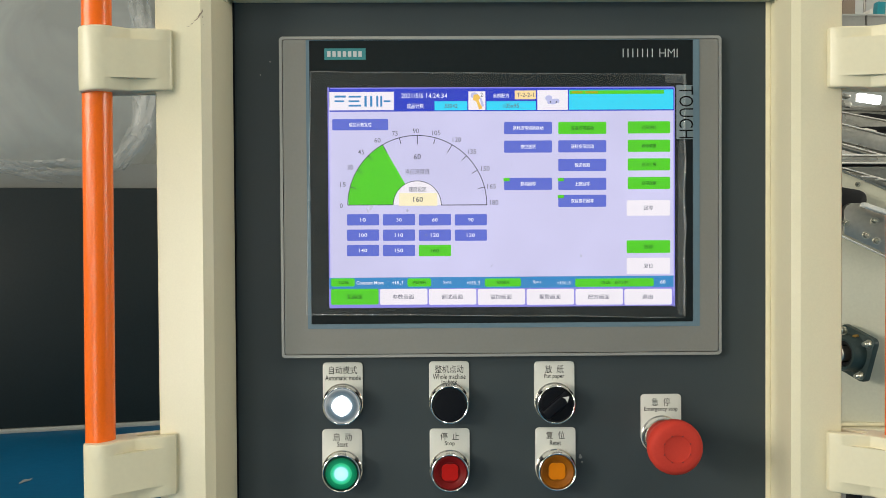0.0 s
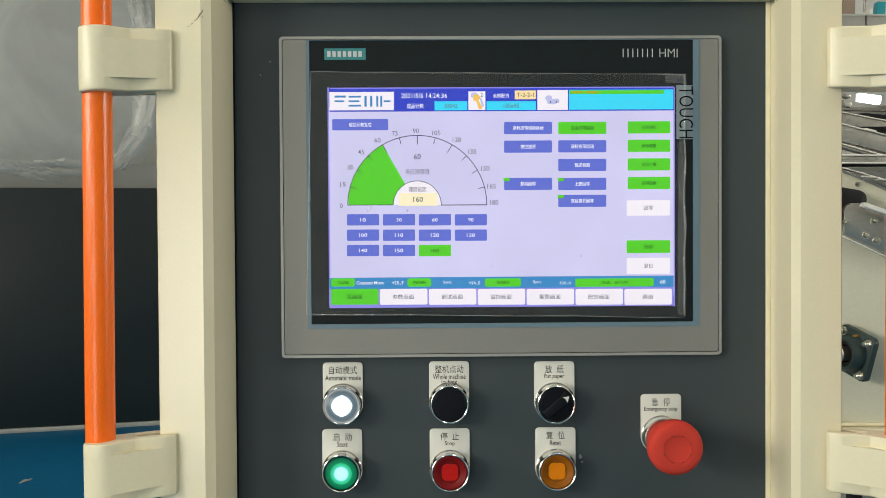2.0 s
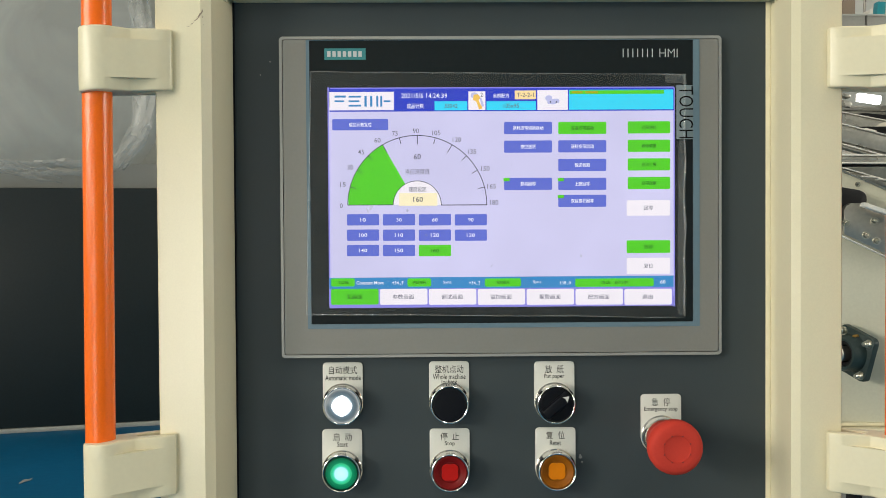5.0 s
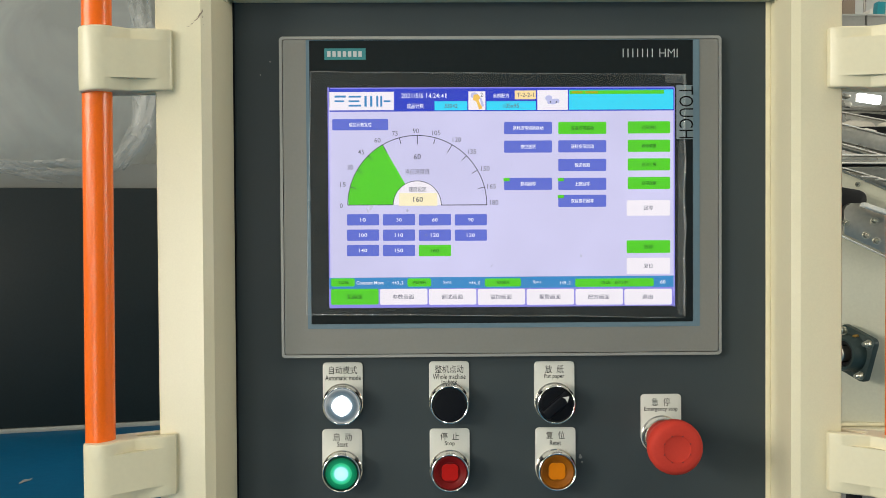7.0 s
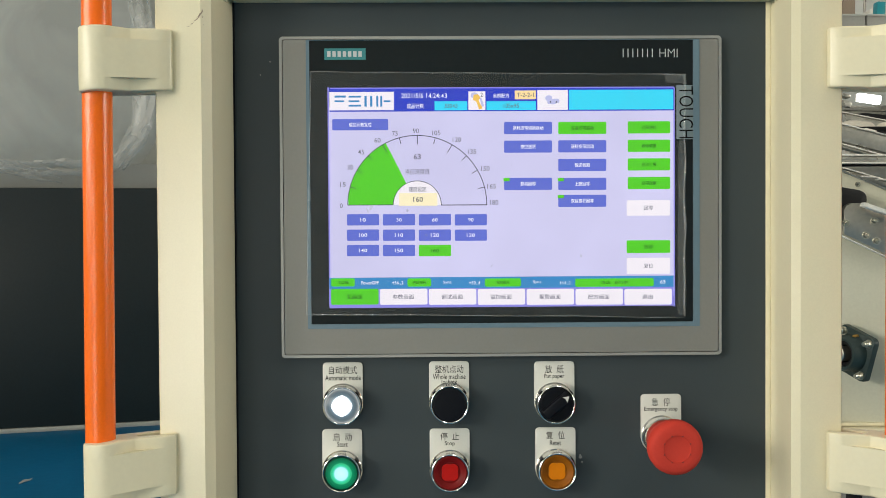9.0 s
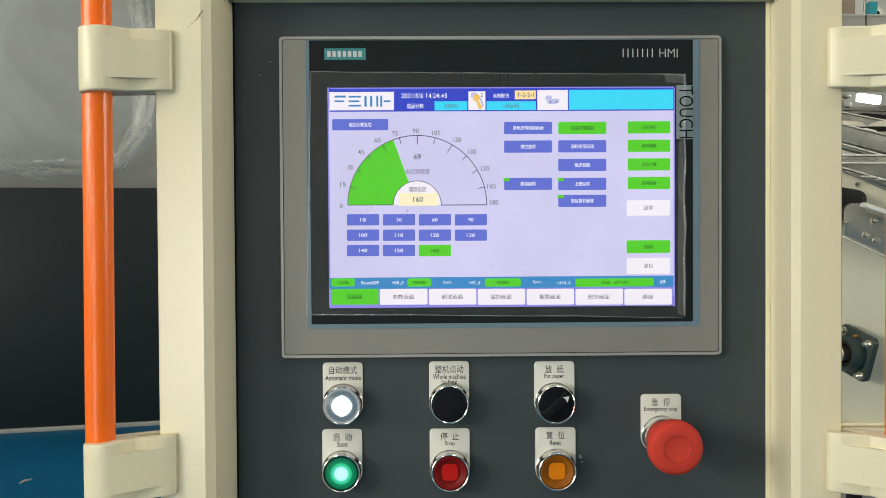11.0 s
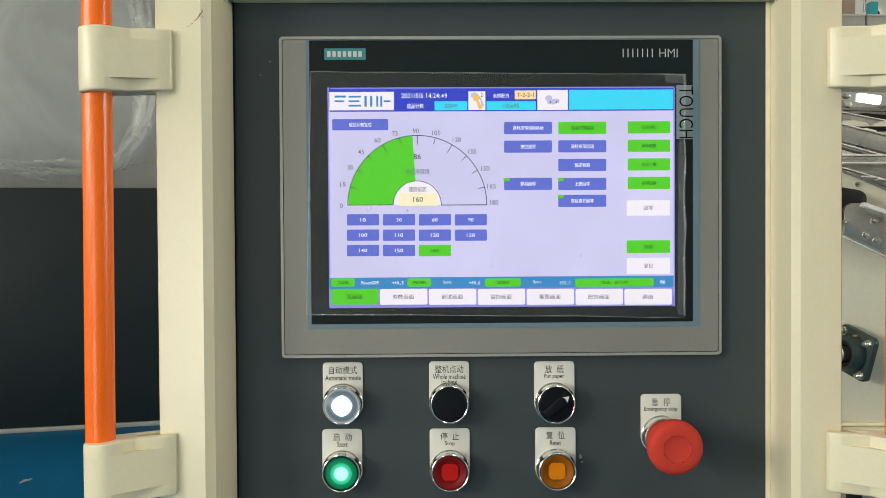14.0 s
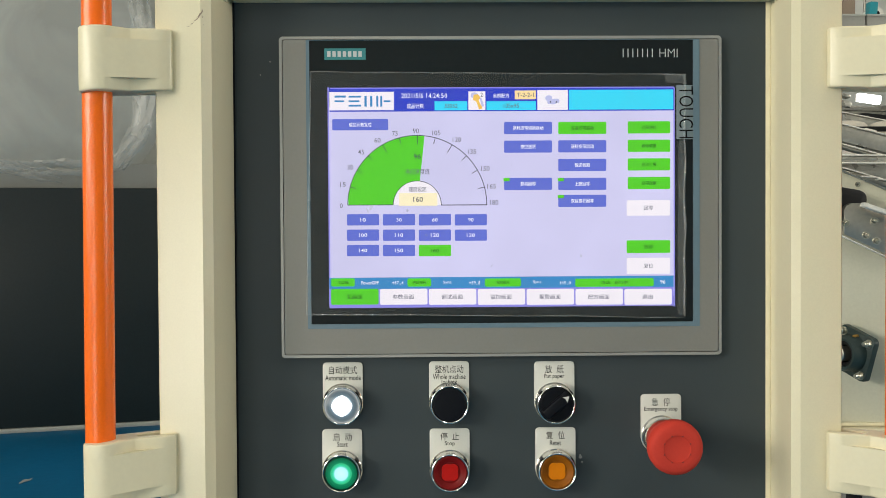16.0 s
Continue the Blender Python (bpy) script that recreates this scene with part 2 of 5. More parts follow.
def part(name, bm, material, parent, label="", origin=None, smooth=True):
    """Links a bmesh, given in world places, as one mesh under a thing or a part."""
    base = spot(parent) if parent else Vector((0, 0, 0))
    o = Vector(origin) if origin is not None else base
    bmesh.ops.translate(bm, verts=bm.verts, vec=-o)
    me = bpy.data.meshes.new(name)
    bm.to_mesh(me)
    bm.free()
    if smooth:
        me.polygons.foreach_set("use_smooth", [True] * len(me.polygons))
        me.set_sharp_from_angle(angle=radians(32))
    me.materials.append(material)
    ob = new(name, me)
    if parent:
        ob.parent = parent
    ob.location = o - base
    if label:
        ob["label"] = label
    return ob


def solid(name, bm, material, at, label, category, group="", kind=""):
    return tagged(part(name, bm, material, None, "", at), label, category, group, kind)


def box(x0, x1, y0, y1, z0, z1, bevel=0.0, seg=2, bm=None):
    bm = bm or bmesh.new()
    r = bmesh.ops.create_cube(bm, size=1, matrix=Matrix.Translation(((x0 + x1) / 2, (y0 + y1) / 2, (z0 + z1) / 2)) @ Matrix.Diagonal((x1 - x0, y1 - y0, z1 - z0, 1)))
    if bevel:
        es = {e for v in r["verts"] for e in v.link_edges}
        bmesh.ops.bevel(bm, geom=list(es), offset=bevel, segments=seg, profile=0.5, affect="EDGES")
    return bm


def rrect(x0, x1, z0, z1, r, seg=5):
    pts = []
    for cx, cz, a0 in ((x1 - r, z1 - r, 0), (x0 + r, z1 - r, 90), (x0 + r, z0 + r, 180), (x1 - r, z0 + r, 270)):
        for i in range(seg + 1):
            a = radians(a0 + 90 * i / seg)
            pts.append((cx + r * math.cos(a), cz + r * math.sin(a)))
    return pts


def turned(bm, m):
    bm.transform(m)
    return bm


def slab(pts, y0, y1, bevel=0.0, bm=None):
    """A plate of outline (x, z) points, counter-clockwise as seen from the front, from y0 (front) to y1."""
    bm = bm or bmesh.new()
    f = [bm.verts.new((x, y0, z)) for x, z in pts]
    b = [bm.verts.new((x, y1, z)) for x, z in pts]
    front = bm.faces.new(f)
    bm.faces.new(b[::-1])
    n = len(pts)
    for i in range(n):
        bm.faces.new((f[i], b[i], b[(i + 1) % n], f[(i + 1) % n]))
    if bevel:
        bmesh.ops.bevel(bm, geom=list(front.edges), offset=bevel, segments=2, profile=0.5, affect="EDGES")
    return bm


def sheet(pts, y, bm=None):
    bm = bm or bmesh.new()
    bm.faces.new([bm.verts.new((x, y, z)) for x, z in pts])
    return bm


def ring(outer, inner, y0, y1, bm=None):
    """A frame between two outlines of equal point count."""
    bm = bm or bmesh.new()
    rows = [[bm.verts.new((x, y, z)) for x, z in pts] for pts, y in ((outer, y1), (outer, y0), (inner, y0), (inner, y1))]
    n = len(outer)
    for a in range(4):
        p, q = rows[a], rows[(a + 1) % 4]
        for i in range(n):
            bm.faces.new((p[i], p[(i + 1) % n], q[(i + 1) % n], q[i]))
    bmesh.ops.recalc_face_normals(bm, faces=bm.faces)
    return bm


def lathe(profile, cx, cz, y=0.0, seg=48, bm=None):
    """Turns (radius, y) points round an axis along y."""
    bm = bm or bmesh.new()
    rows = []
    for r, py in profile:
        if r < 1e-6:
            rows.append([bm.verts.new((cx, y + py, cz))])
        else:
            rows.append([bm.verts.new((cx + r * math.cos(2 * math.pi * i / seg), y + py, cz + r * math.sin(2 * math.pi * i / seg))) for i in range(seg)])
    for p, q in zip(rows, rows[1:]):
        for i in range(seg):
            j = (i + 1) % seg
            vs = [p[i % len(p)], p[j % len(p)], q[j % len(q)], q[i % len(q)]]
            vs = [v for k, v in enumerate(vs) if v not in vs[:k]]
            if len(vs) > 2:
                bm.faces.new(vs)
    bmesh.ops.recalc_face_normals(bm, faces=bm.faces)
    return bm


def tube(x, y, r, z0, z1, seg=32, bm=None, lean=0.0):
    bm = bm or bmesh.new()
    rows = [[bm.verts.new((x + lean * (z - z0) + r * math.cos(2 * math.pi * i / seg), y + r * math.sin(2 * math.pi * i / seg), z)) for i in range(seg)] for z in (z0, z1)]
    for i in range(seg):
        bm.faces.new((rows[0][i], rows[0][(i + 1) % seg], rows[1][(i + 1) % seg], rows[1][i]))
    bm.faces.new(rows[0][::-1])
    bm.faces.new(rows[1])
    return bm


def extrude_z(profile, z0, z1, bm=None):
    """A post of outline (x, y), from z0 to z1."""
    bm = bm or bmesh.new()
    rows = [[bm.verts.new((x, y, z)) for x, y in profile] for z in (z0, z1)]
    n = len(profile)
    for i in range(n):
        bm.faces.new((rows[0][i], rows[0][(i + 1) % n], rows[1][(i + 1) % n], rows[1][i]))
    bm.faces.new(rows[0][::-1])
    bm.faces.new(rows[1])
    bmesh.ops.recalc_face_normals(bm, faces=bm.faces)
    return bm


LETTERS = {}


def letters(body, bold=0.0):
    """The flat outline of a piece of writing in the built-in font: points and faces, fitted to x 0..1 and its own height."""
    if (body, bold) not in LETTERS:
        cu = bpy.data.curves.new("writing", "FONT")
        cu.body, cu.resolution_u, cu.offset = body, 3, bold
        ob = new("writing", cu)
        bpy.context.view_layer.update()
        me = ob.to_mesh()
        co = np.array([v.co[:2] for v in me.vertices])
        faces = [tuple(p.vertices) for p in me.polygons]
        ob.to_mesh_clear()
        bpy.data.objects.remove(ob)
        bpy.data.curves.remove(cu)
        LETTERS[body, bold] = (co, faces)
    return LETTERS[body, bold]


def writing(body, x0, x1, z0, z1, y, down=False, bm=None, bold=0.0, strike=0.0):
    """Writing that fills the rectangle, facing the front; down: turned to read from top to bottom."""
    bm = bm or bmesh.new()
    co, faces = letters(body, bold if body.isascii() else 0.0)
    lo, hi = co.min(0), co.max(0)
    s = (co - lo) / np.maximum(hi - lo, 1e-6)
    if down:
        s = np.stack([s[:, 1], 1 - s[:, 0]], 1)
    vs = [bm.verts.new((x0 + a * (x1 - x0), y, z0 + b * (z1 - z0))) for a, b in s]
    for f in faces:
        bm.faces.new([vs[i] for i in f])
    if not body.isascii() and strike:
        writing(body, x0 + strike, x1 + strike, z0, z1, y + 0.00002, down, bm)
    return bm


def note(body, u0, u1, v0, v1, y, down=False, bm=None, bold=0.006):
    """Writing on the drawing grid."""
    um, vm = (u0 + u1) / 2, (v0 + v1) / 2
    xa, xb, za, zb = grid(u0, vm, y)[0], grid(u1, vm, y)[0], grid(um, v1, y)[1], grid(um, v0, y)[1]
    return writing(body, xa, xb, za, zb, y, down, bm, bold, bold * 0.016)


def patch(u0, u1, v0, v1, y, r=0.0, bm=None):
    """A thin rectangle, or rounded one, on the drawing grid."""
    um, vm = (u0 + u1) / 2, (v0 + v1) / 2
    xa, xb, za, zb = grid(u0, vm, y)[0], grid(u1, vm, y)[0], grid(um, v1, y)[1], grid(um, v0, y)[1]
    k = (0.80 + y) / 1880
    return sheet(rrect(xa, xb, za, zb, r * k, 4) if r else [(xa, za), (xb, za), (xb, zb), (xa, zb)], y, bm)


# ---- hall ----
def slab_box(name, x0, x1, y0, y1, z0, z1, material, label, category):
    return solid(name, box(x0, x1, y0, y1, z0, z1), material, ((x0 + x1) / 2, (y0 + y1) / 2, z0), label, category, kind="structure")


slab_box("floor", -6.2, 8.2, -8.2, 14.2, -0.2, 0.0, FLOOR_BLUE, "blue painted concrete workshop floor with scuffs", "floor")
slab_box("ceiling", -6.2, 8.2, -8.2, 14.2, 5.6, 5.8, HALL_ROOF, "pale sheet roof of the workshop hall", "ceiling")
slab_box("wall_north", -6.2, 8.2, 14.0, 14.2, 0.0, 5.6, LIFTED_WALL, "pale end wall of the hall, lightened for weak light", "wall")


def pierced_wall(name, axis, at, lo, hi, holes, label):
    """A hall wall 0.2 m thick with openings (start, end, low, high) in order; axis "x": it runs along y."""
    pieces, last = [], lo
    for o0, o1, z0, z1 in holes:
        pieces += [(last, o0, 0.0, 5.6), (o0, o1, z1, 5.6), (o0, o1, 0.0, z0)]
        last = o1
    bm = bmesh.new()
    for a, b, c, d in pieces + [(last, hi, 0.0, 5.6)]:
        if d - c > 0.01:
            if axis == "x":
                box(at, at + 0.2, a, b, c, d, 0, 2, bm)
            else:
                box(a, b, at, at + 0.2, c, d, 0, 2, bm)
    mid = (lo + hi) / 2
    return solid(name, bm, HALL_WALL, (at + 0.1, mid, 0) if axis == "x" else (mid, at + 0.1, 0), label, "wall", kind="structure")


pierced_wall("wall_west", "x", -6.2, -8.0, 14.0, [(-6.3, -3.5, 1.95, 3.85), (-2.6, -0.6, 1.85, 3.55)], "pale painted hall wall with two windows added for light")
pierced_wall("wall_east", "x", 8.0, -8.0, 14.0, [(-3.55, -0.65, 1.65, 3.75)], "pale painted hall wall with a window band added for light")
pierced_wall("wall_south", "y", -8.2, -6.2, 8.2, [(-4.9, -1.9, 0.0, 1.4)], "pale painted hall wall with a low opening added for light")


def hall_window(name, at, y0, y1, z0, z1, n):
    w = thing(name, (at, (y0 + y1) / 2, z0), "white metal window with clear panes, added out of view", "window", kind="structure")
    for a, b, c, d in ((y0, y1, z0, z0 + 0.06), (y0, y1, z1 - 0.06, z1), (y0, y0 + 0.06, z0 + 0.06, z1 - 0.06), (y1 - 0.06, y1, z0 + 0.06, z1 - 0.06)):
        part("window_frame", box(at - 0.03, at + 0.03, a, b, c, d, 0.004), WHITE_EDGE, w)
    step = (y1 - y0 - 0.12) / n
    for i in range(n):
        a = y0 + 0.06 + i * step
        if i:
            part("mullion", box(at - 0.025, at + 0.025, a - 0.02, a + 0.02, z0 + 0.06, z1 - 0.06, 0.003), WHITE_EDGE, w)
        p = part("pane", box(at - 0.003, at + 0.003, a + 0.02, a + step - 0.02, z0 + 0.06, z1 - 0.06), GLASS, w)
        p.visible_shadow = False


# unseen windows, built only round the added daylight lamps
hall_window("window_1", -6.12, -6.3, -3.5, 1.95, 3.85, 3)
hall_window("window_3", -6.12, -2.6, -0.6, 1.85, 3.55, 2)
hall_window("window_2", 8.12, -3.55, -0.65, 1.65, 3.75, 3)
slab_box("ground", -60.0, 60.0, -60.0, 60.0, -0.4, -0.21, HALL_ROOF, "pale concrete yard round the hall", "ground")


def ceiling_lamp(x, y, z=5.3):
    lamp = thing("ceiling_lamp", (x, y, z), "white batten lamp with a lit tube, added out of view", "lamp", "hall lamps")
    part("housing", box(x - 0.10, x + 0.10, y - 0.8, y + 0.8, z + 0.03, z + 0.10, 0.01), WHITE_EDGE, lamp)
    part("rod", tube(x, y, 0.008, z + 0.10, 5.6, 10), STEEL, lamp)
    part("tube", box(x - 0.05, x + 0.05, y - 0.76, y + 0.76, z, z + 0.028, 0.012), LAMP_WHITE, lamp, "lit white tube")
    return lamp


for lx, ly in LAMP_SPOTS:
    ceiling_lamp(lx, ly)

# ---- control cabinet: two posts, a top rail and the dark front sheet ----
cab = thing("control_cabinet", (0.046, 0.0, 0.0), "cream powder-coated control cabinet with a dark grey front sheet", "cabinet")
part("front_sheet", box(-0.1566, 0.2484, 0.0, 0.003, 0.90, 1.5450, 0.0), PANEL, cab, "dark grey powder-coated front sheet", smooth=False)
LEFT = [(-0.1562, 0.03), (-0.1562, -0.001), (-0.1636, -0.0443), (-0.1695, -0.052), (-0.2010, -0.0490), (-0.2020, -0.0480), (-0.2020, 0.03)]
RIGHT = [(0.2482, 0.03), (0.2482, -0.0455), (0.2546, -0.0473), (0.2837, -0.0470), (0.2845, -0.0462), (0.2845, 0.03)]
for prof in (LEFT, RIGHT):
    part("post", extrude_z(prof, 0.0, 1.5426), CREAM, cab, smooth=False)
    part("post_cap", extrude_z(prof, 1.5430, 1.90), CREAM, cab, smooth=False)
for su, sv, sr, sa in ((357, 22, 5.0, 65), (353, 27, 6.5, 48), (347, 35, 4.0, 40), (340, 42, 2.6, 30), (333, 47, 1.8, 20), (361, 44, 1.5, 80), (359, 30, 2.0, 85)):
    sx, sz = grid(su, sv, -0.052)
    m = sheet([(sr * 0.00042 * math.cos(t) * (1 + 0.5 * math.sin(3 * t + su)), sr * 0.00009 * math.sin(t) * (1 + 0.6 * math.cos(4 * t + sv))) for t in [q * math.pi / 8 for q in range(16)]], 0)
    m.transform(Matrix.Translation((sx, -0.05215 - (sx + 0.1695) * 0.0940, sz)) @ Matrix.Rotation(radians(-sa), 4, "Y"))
    part("scratch", m, BROWN, cab, "brownish scratch in the paint")
part("gasket", box(-0.1562, -0.1549, -0.0012, 0.0, 0.90, 1.5450), BLACK, cab, "black edge gasket")
part("edge_strip", box(0.2444, 0.2482, -0.0015, 0.0, 0.90, 1.5450, 0.0005), CREAM, cab)
part("top_rail", box(-0.1561, 0.2481, -0.014, 0.03, 1.5450, 1.90, 0.002), CREAM, cab)
part("bottom_rail", box(-0.1561, 0.2481, -0.040, 0.03, 0.80, 0.90, 0.002), CREAM, cab)
part("housing", box(-0.1555, 0.2475, 0.012, 0.13, 0.90, 1.5445, 0.004), CREAM, cab)


def bracket(side, x_pole, x_end, x_post, z, sag, parent):
    """A moulded clamp that holds the pole to the post, with a wedge-shaped pocket above and below; side -1: pole on the low-x side."""
    s = side
    xo = x_pole + s * 0.0116
    yf, yb = -0.0745, -0.0390
    turns = [radians(-24 + 114 * i / 10) for i in range(11)]
    nose = [(x_pole - s * 0.003 + s * 0.0146 * math.sin(a), yf + 0.014 - 0.014 * math.cos(a)) for a in turns]
    back = nose + [(xo - s * 0.002, yb + 0.004), (x_pole + s * 0.004, yb),
                   (x_post + s * 0.0004, -0.0300), (x_post + s * 0.0004, -0.0370), (x_pole - s * 0.0200, -0.0430), (x_pole - s * 0.0240, -0.0505)]
    full = [(x_end, -0.0495), (x_end, -0.0545), (x_end + s * 0.0010, -0.0557), (x_end + s * 0.009, -0.0588)]
    notch = full + [(x_end + s * 0.0262, -0.0598), (x_end + s * 0.0280, -0.0604), (x_end + s * 0.0395, -0.0722)] + back
    plain = full + back
    h, k = 0.0212, 0.0130
    bm = bmesh.new()
    for prof, z0, z1 in ((plain, z - k, z + k), (notch, z + k, z + h), (notch, z - h, z - k)):
        piece = extrude_z(prof, z0, z1)
        es = [e for e in piece.edges if abs(e.verts[0].co.z - e.verts[1].co.z) < 1e-6 and abs(e.verts[0].co.z - z) > h - 1e-5]
        if es:
            bmesh.ops.bevel(piece, geom=es, offset=0.0014, segments=3, profile=0.5, affect="EDGES")
        me = bpy.data.meshes.new("piece")
        piece.to_mesh(me)
        piece.free()
        bm.from_mesh(me)
        bpy.data.meshes.remove(me)
    for v in bm.verts:
        out = min(1.2, max(0.0, (v.co.x - x_end) / (x_pole - x_end)))
        v.co.z = z + (v.co.z - z) * (1.0 + 0.045 * out) - sag * out
    part("bracket", bm, CREAM_CAST, parent, "cream moulded clamp bracket")


def handle(side, x_pole, x_end, x_post, z_low, z_high, label):
    h = thing("guard_handle", (x_pole, -0.056, z_low), label, "handle", "handles of the cabinet")
    part("pole", tube(x_pole - 0.0024, -0.056, 0.01025, z_low - 0.25, z_high + 0.25, 40, lean=0.003), ORANGE, h, "orange plastic-sleeved pole")
    for z, sag in ((z_low, 0.0042), (z_high, 0.0010)):
        bracket(side, x_pole, x_end, x_post, z, sag, h)
    return h


handle(-1, -0.2398, -0.1895, -0.2020, 1.2112, 1.4942, "orange sleeved handle pole in cream brackets on the cabinet post")
handle(1, 0.3242, 0.2724, 0.2845, 1.2082, 1.4947, "orange sleeved handle pole in cream brackets on the other post")

# ---- operator terminal ----
HX, HZ = grid(886, 347)
hmi = thing("operator_terminal", (HX, 0.0, HZ), "grey framed touch operator terminal with a lit colour display", "display")
FY = -0.0060


def rect(u0, u1, v0, v1, y, r):
    um, vm = (u0 + u1) / 2, (v0 + v1) / 2
    xa, xb, za, zb = grid(u0, vm, y)[0], grid(u1, vm, y)[0], grid(um, v1, y)[1], grid(um, v0, y)[1]
    return rrect(xa, xb, za, zb, r * 0.0004255, 5)


part("rim", ring(rect(496, 1277, 64, 631, FY, 7), rect(501, 1272, 69, 626, FY, 4), FY, 0.0), ALU_RIM, hmi, "light grey raised rim")
part("frame", ring(rect(502.2, 1270.8, 69.6, 624.8, FY, 4), rect(546, 1232, 70.5, 577, FY, 1), FY + 0.0003, 0.0), ALU, hmi, "grey anodised front frame")
part("border", ring(rect(543, 1238, 70, 580, FY, 1), rect(549, 1227, 71, 572, FY, 1), FY - 0.0001, FY + 0.002), EDGE_BLUE, hmi, "blue-grey border line")
part("front_glass", slab(rect(546, 1230, 70.6, 574, FY, 1), FY + 0.0012, FY + 0.004), BLACK_GLASS, hmi, "black front glass")
GY = FY + 0.0010
badge = part("badge", patch(574, 647, 86, 106, GY), TEAL, hmi, "teal maker's badge")
for i in range(7):
    part("badge_bar", patch(579 + i * 9.2, 585 + i * 9.2, 91, 101, GY - 0.0002), PALE_PRINT, badge)
for i in range(7):
    part("print_bar", patch(1102 + i * 8.6, 1103.6 + i * 8.6, 86.5, 101.5, GY), PALE_PRINT, hmi)
part("print", note("HMI", 1167, 1199, 86.5, 101.5, GY, bold=-0.012), PALE_PRINT, hmi)
strip = part("touch_label", patch(1197, 1227.5, 151, 246.5, GY - 0.0004), TOUCH_STRIP, hmi, "translucent grey label strip")
part("print", note("TOUCH", 1202, 1227, 153, 245, FY - 0.0044, True, bold=-0.004), INK, strip)

for su, sv, sr in ((1027, 808, 3.0), (1030, 818, 1.6), (478, 110, 1.2), (461, 133, 0.9)):
    x, z = grid(su, sv)
    part("paint_chip", sheet([(x + sr * 0.0004 * math.cos(t) * (1 + 0.4 * math.sin(3 * t + su)), z + sr * 0.0006 * math.sin(t)) for t in [q * math.pi / 6 for q in range(12)]], -0.00015), ALU, cab, "pale rubbed spot in the paint")

# ---- what the display shows: layers that give off light ----
Y0 = GY - 0.0003          # gauge ground
Y1 = Y0 - 0.0001          # gauge sector
Y2 = Y0 - 0.0002          # page
Y3 = Y0 - 0.0003          # fields and buttons
Y4 = Y0 - 0.0004          # writing, moving digits
CU, CV, RO, RI = 738.5, 363.0, 123.0, 42.5


def arc(r, a0, a1, n, y):
    """Points of a circle round the gauge's middle; 0 is its left end, 180 its right."""
    return [grid(CU - r * math.cos(radians(a0 + (a1 - a0) * i / n)), CV - r * math.sin(radians(a0 + (a1 - a0) * i / n)), y) for i in range(n + 1)]


page = bmesh.new()
for u0, u1, v0, v1 in ((583, CU - RO + 1.2, 190, 525), (CU + RO - 1.2, 1194, 190, 525), (CU - RO, CU + RO, CV, 525)):
    patch(u0, u1, v0, v1, Y2, 0, page)
pts = arc(RO, 0, 180, 60, Y2)
top = [(x, grid(CU, 190, Y2)[1]) for x, z in pts]
for i in range(60):
    sheet([pts[i], pts[i + 1], top[i + 1], top[i]], Y2, page)
part("screen_page", page, S_BACK, hmi, "lit lavender display page")
screen = hmi
part("gauge_ground", patch(CU - RO - 2, CU + RO + 2, CV - RO - 2, CV + 2, Y0), S_BACK, screen)
part("header", patch(583, 1192.5, 156.5, 197, Y3), S_HEAD, screen, "blue header bar")
# lilac border strips; the backlight bleed round the page is in their colour
for u0, u1 in ((581, 583.6), (1192, 1194.4)):
    part("border_bleed", patch(u0, u1, 155, 543, Y3 + 0.00003), S_RIM, screen)
part("border_bleed", patch(583.6, 1192, 154.5, 156.5, Y3 + 0.00003), S_RIM, screen)
part("border_bleed", patch(583.6, 1192, 541.4, 543.4, Y3 + 0.00003), S_RIM, screen)
part("status_bar", patch(583, 1192, 490, 510, Y3), S_BAR, screen, "blue status bar")
part("menu_ground", patch(583.6, 1192, 510, 541.4, Y3), S_RIM, screen)


def field(u0, u1, v0, v1, ground, body="", ink=None, w=0.0, h=9.0, r=2.0, name="touch_button", du=0.0):
    """A field of the display with its caption, w wide and h high, in its middle."""
    f = part(name, patch(u0, u1, v0, v1, Y3 - 0.00004, r), ground, screen)
    if body:
        cu, cv = (u0 + u1) / 2 + du, (v0 + v1) / 2
        h *= 1.0 if body.isascii() else 0.88
        part("caption", note(body, cu - w / 2, cu + w / 2, cv - h / 2, cv + h / 2, Y4, bold=0.006), ink, f)
    return f


def label(body, u0, u1, v0, v1, ink, name="caption"):
    return part(name, note(body, u0, u1, v0, v1, Y4, bold=0.002), ink, screen)


# header
logo = field(583, 697, 163, 195.5, S_WHITE, name="logo_field", r=0)
for u0, u1, v0, v1 in ((592, 612, 169.5, 173), (592, 609, 178, 181), (617, 639, 170, 173), (617, 636, 178, 181), (617, 639, 186, 189), (645, 649, 170, 189), (655, 659, 170, 189), (666, 669.5, 170, 189), (673, 676.5, 170, 189), (679, 691, 178, 181)):
    part("logo_bar", patch(u0, u1, v0, v1, Y4), S_BAR, logo)
label("2021/5/6 14:24:", 710, 779, 165.5, 174, S_PALE)
label("成品计数", 720, 750, 183.5, 192.5, S_PALE)
field(769, 827, 179.5, 195.5, S_CYAN, name="count_field", r=0)
keyf = field(829, 859, 162, 195, S_WHITE, name="key_field", r=0)
part("key_ring", patch(833, 846, 164, 174, Y4, 5), S_LILAC, keyf)
part("key", sheet([grid(u, v, Y4 - 0.00005) for u, v in ((838, 168), (846, 167), (850, 173), (847, 178), (854, 192), (848, 194), (843, 180), (837, 177))][::-1], Y4 - 0.00005), S_KEY, keyf)
part("spare_key", sheet([grid(u, v, Y4 - 0.00003) for u, v in ((848, 172), (852, 174), (857, 188), (853, 189.5))][::-1], Y4 - 0.00003), S_LILAC, keyf)
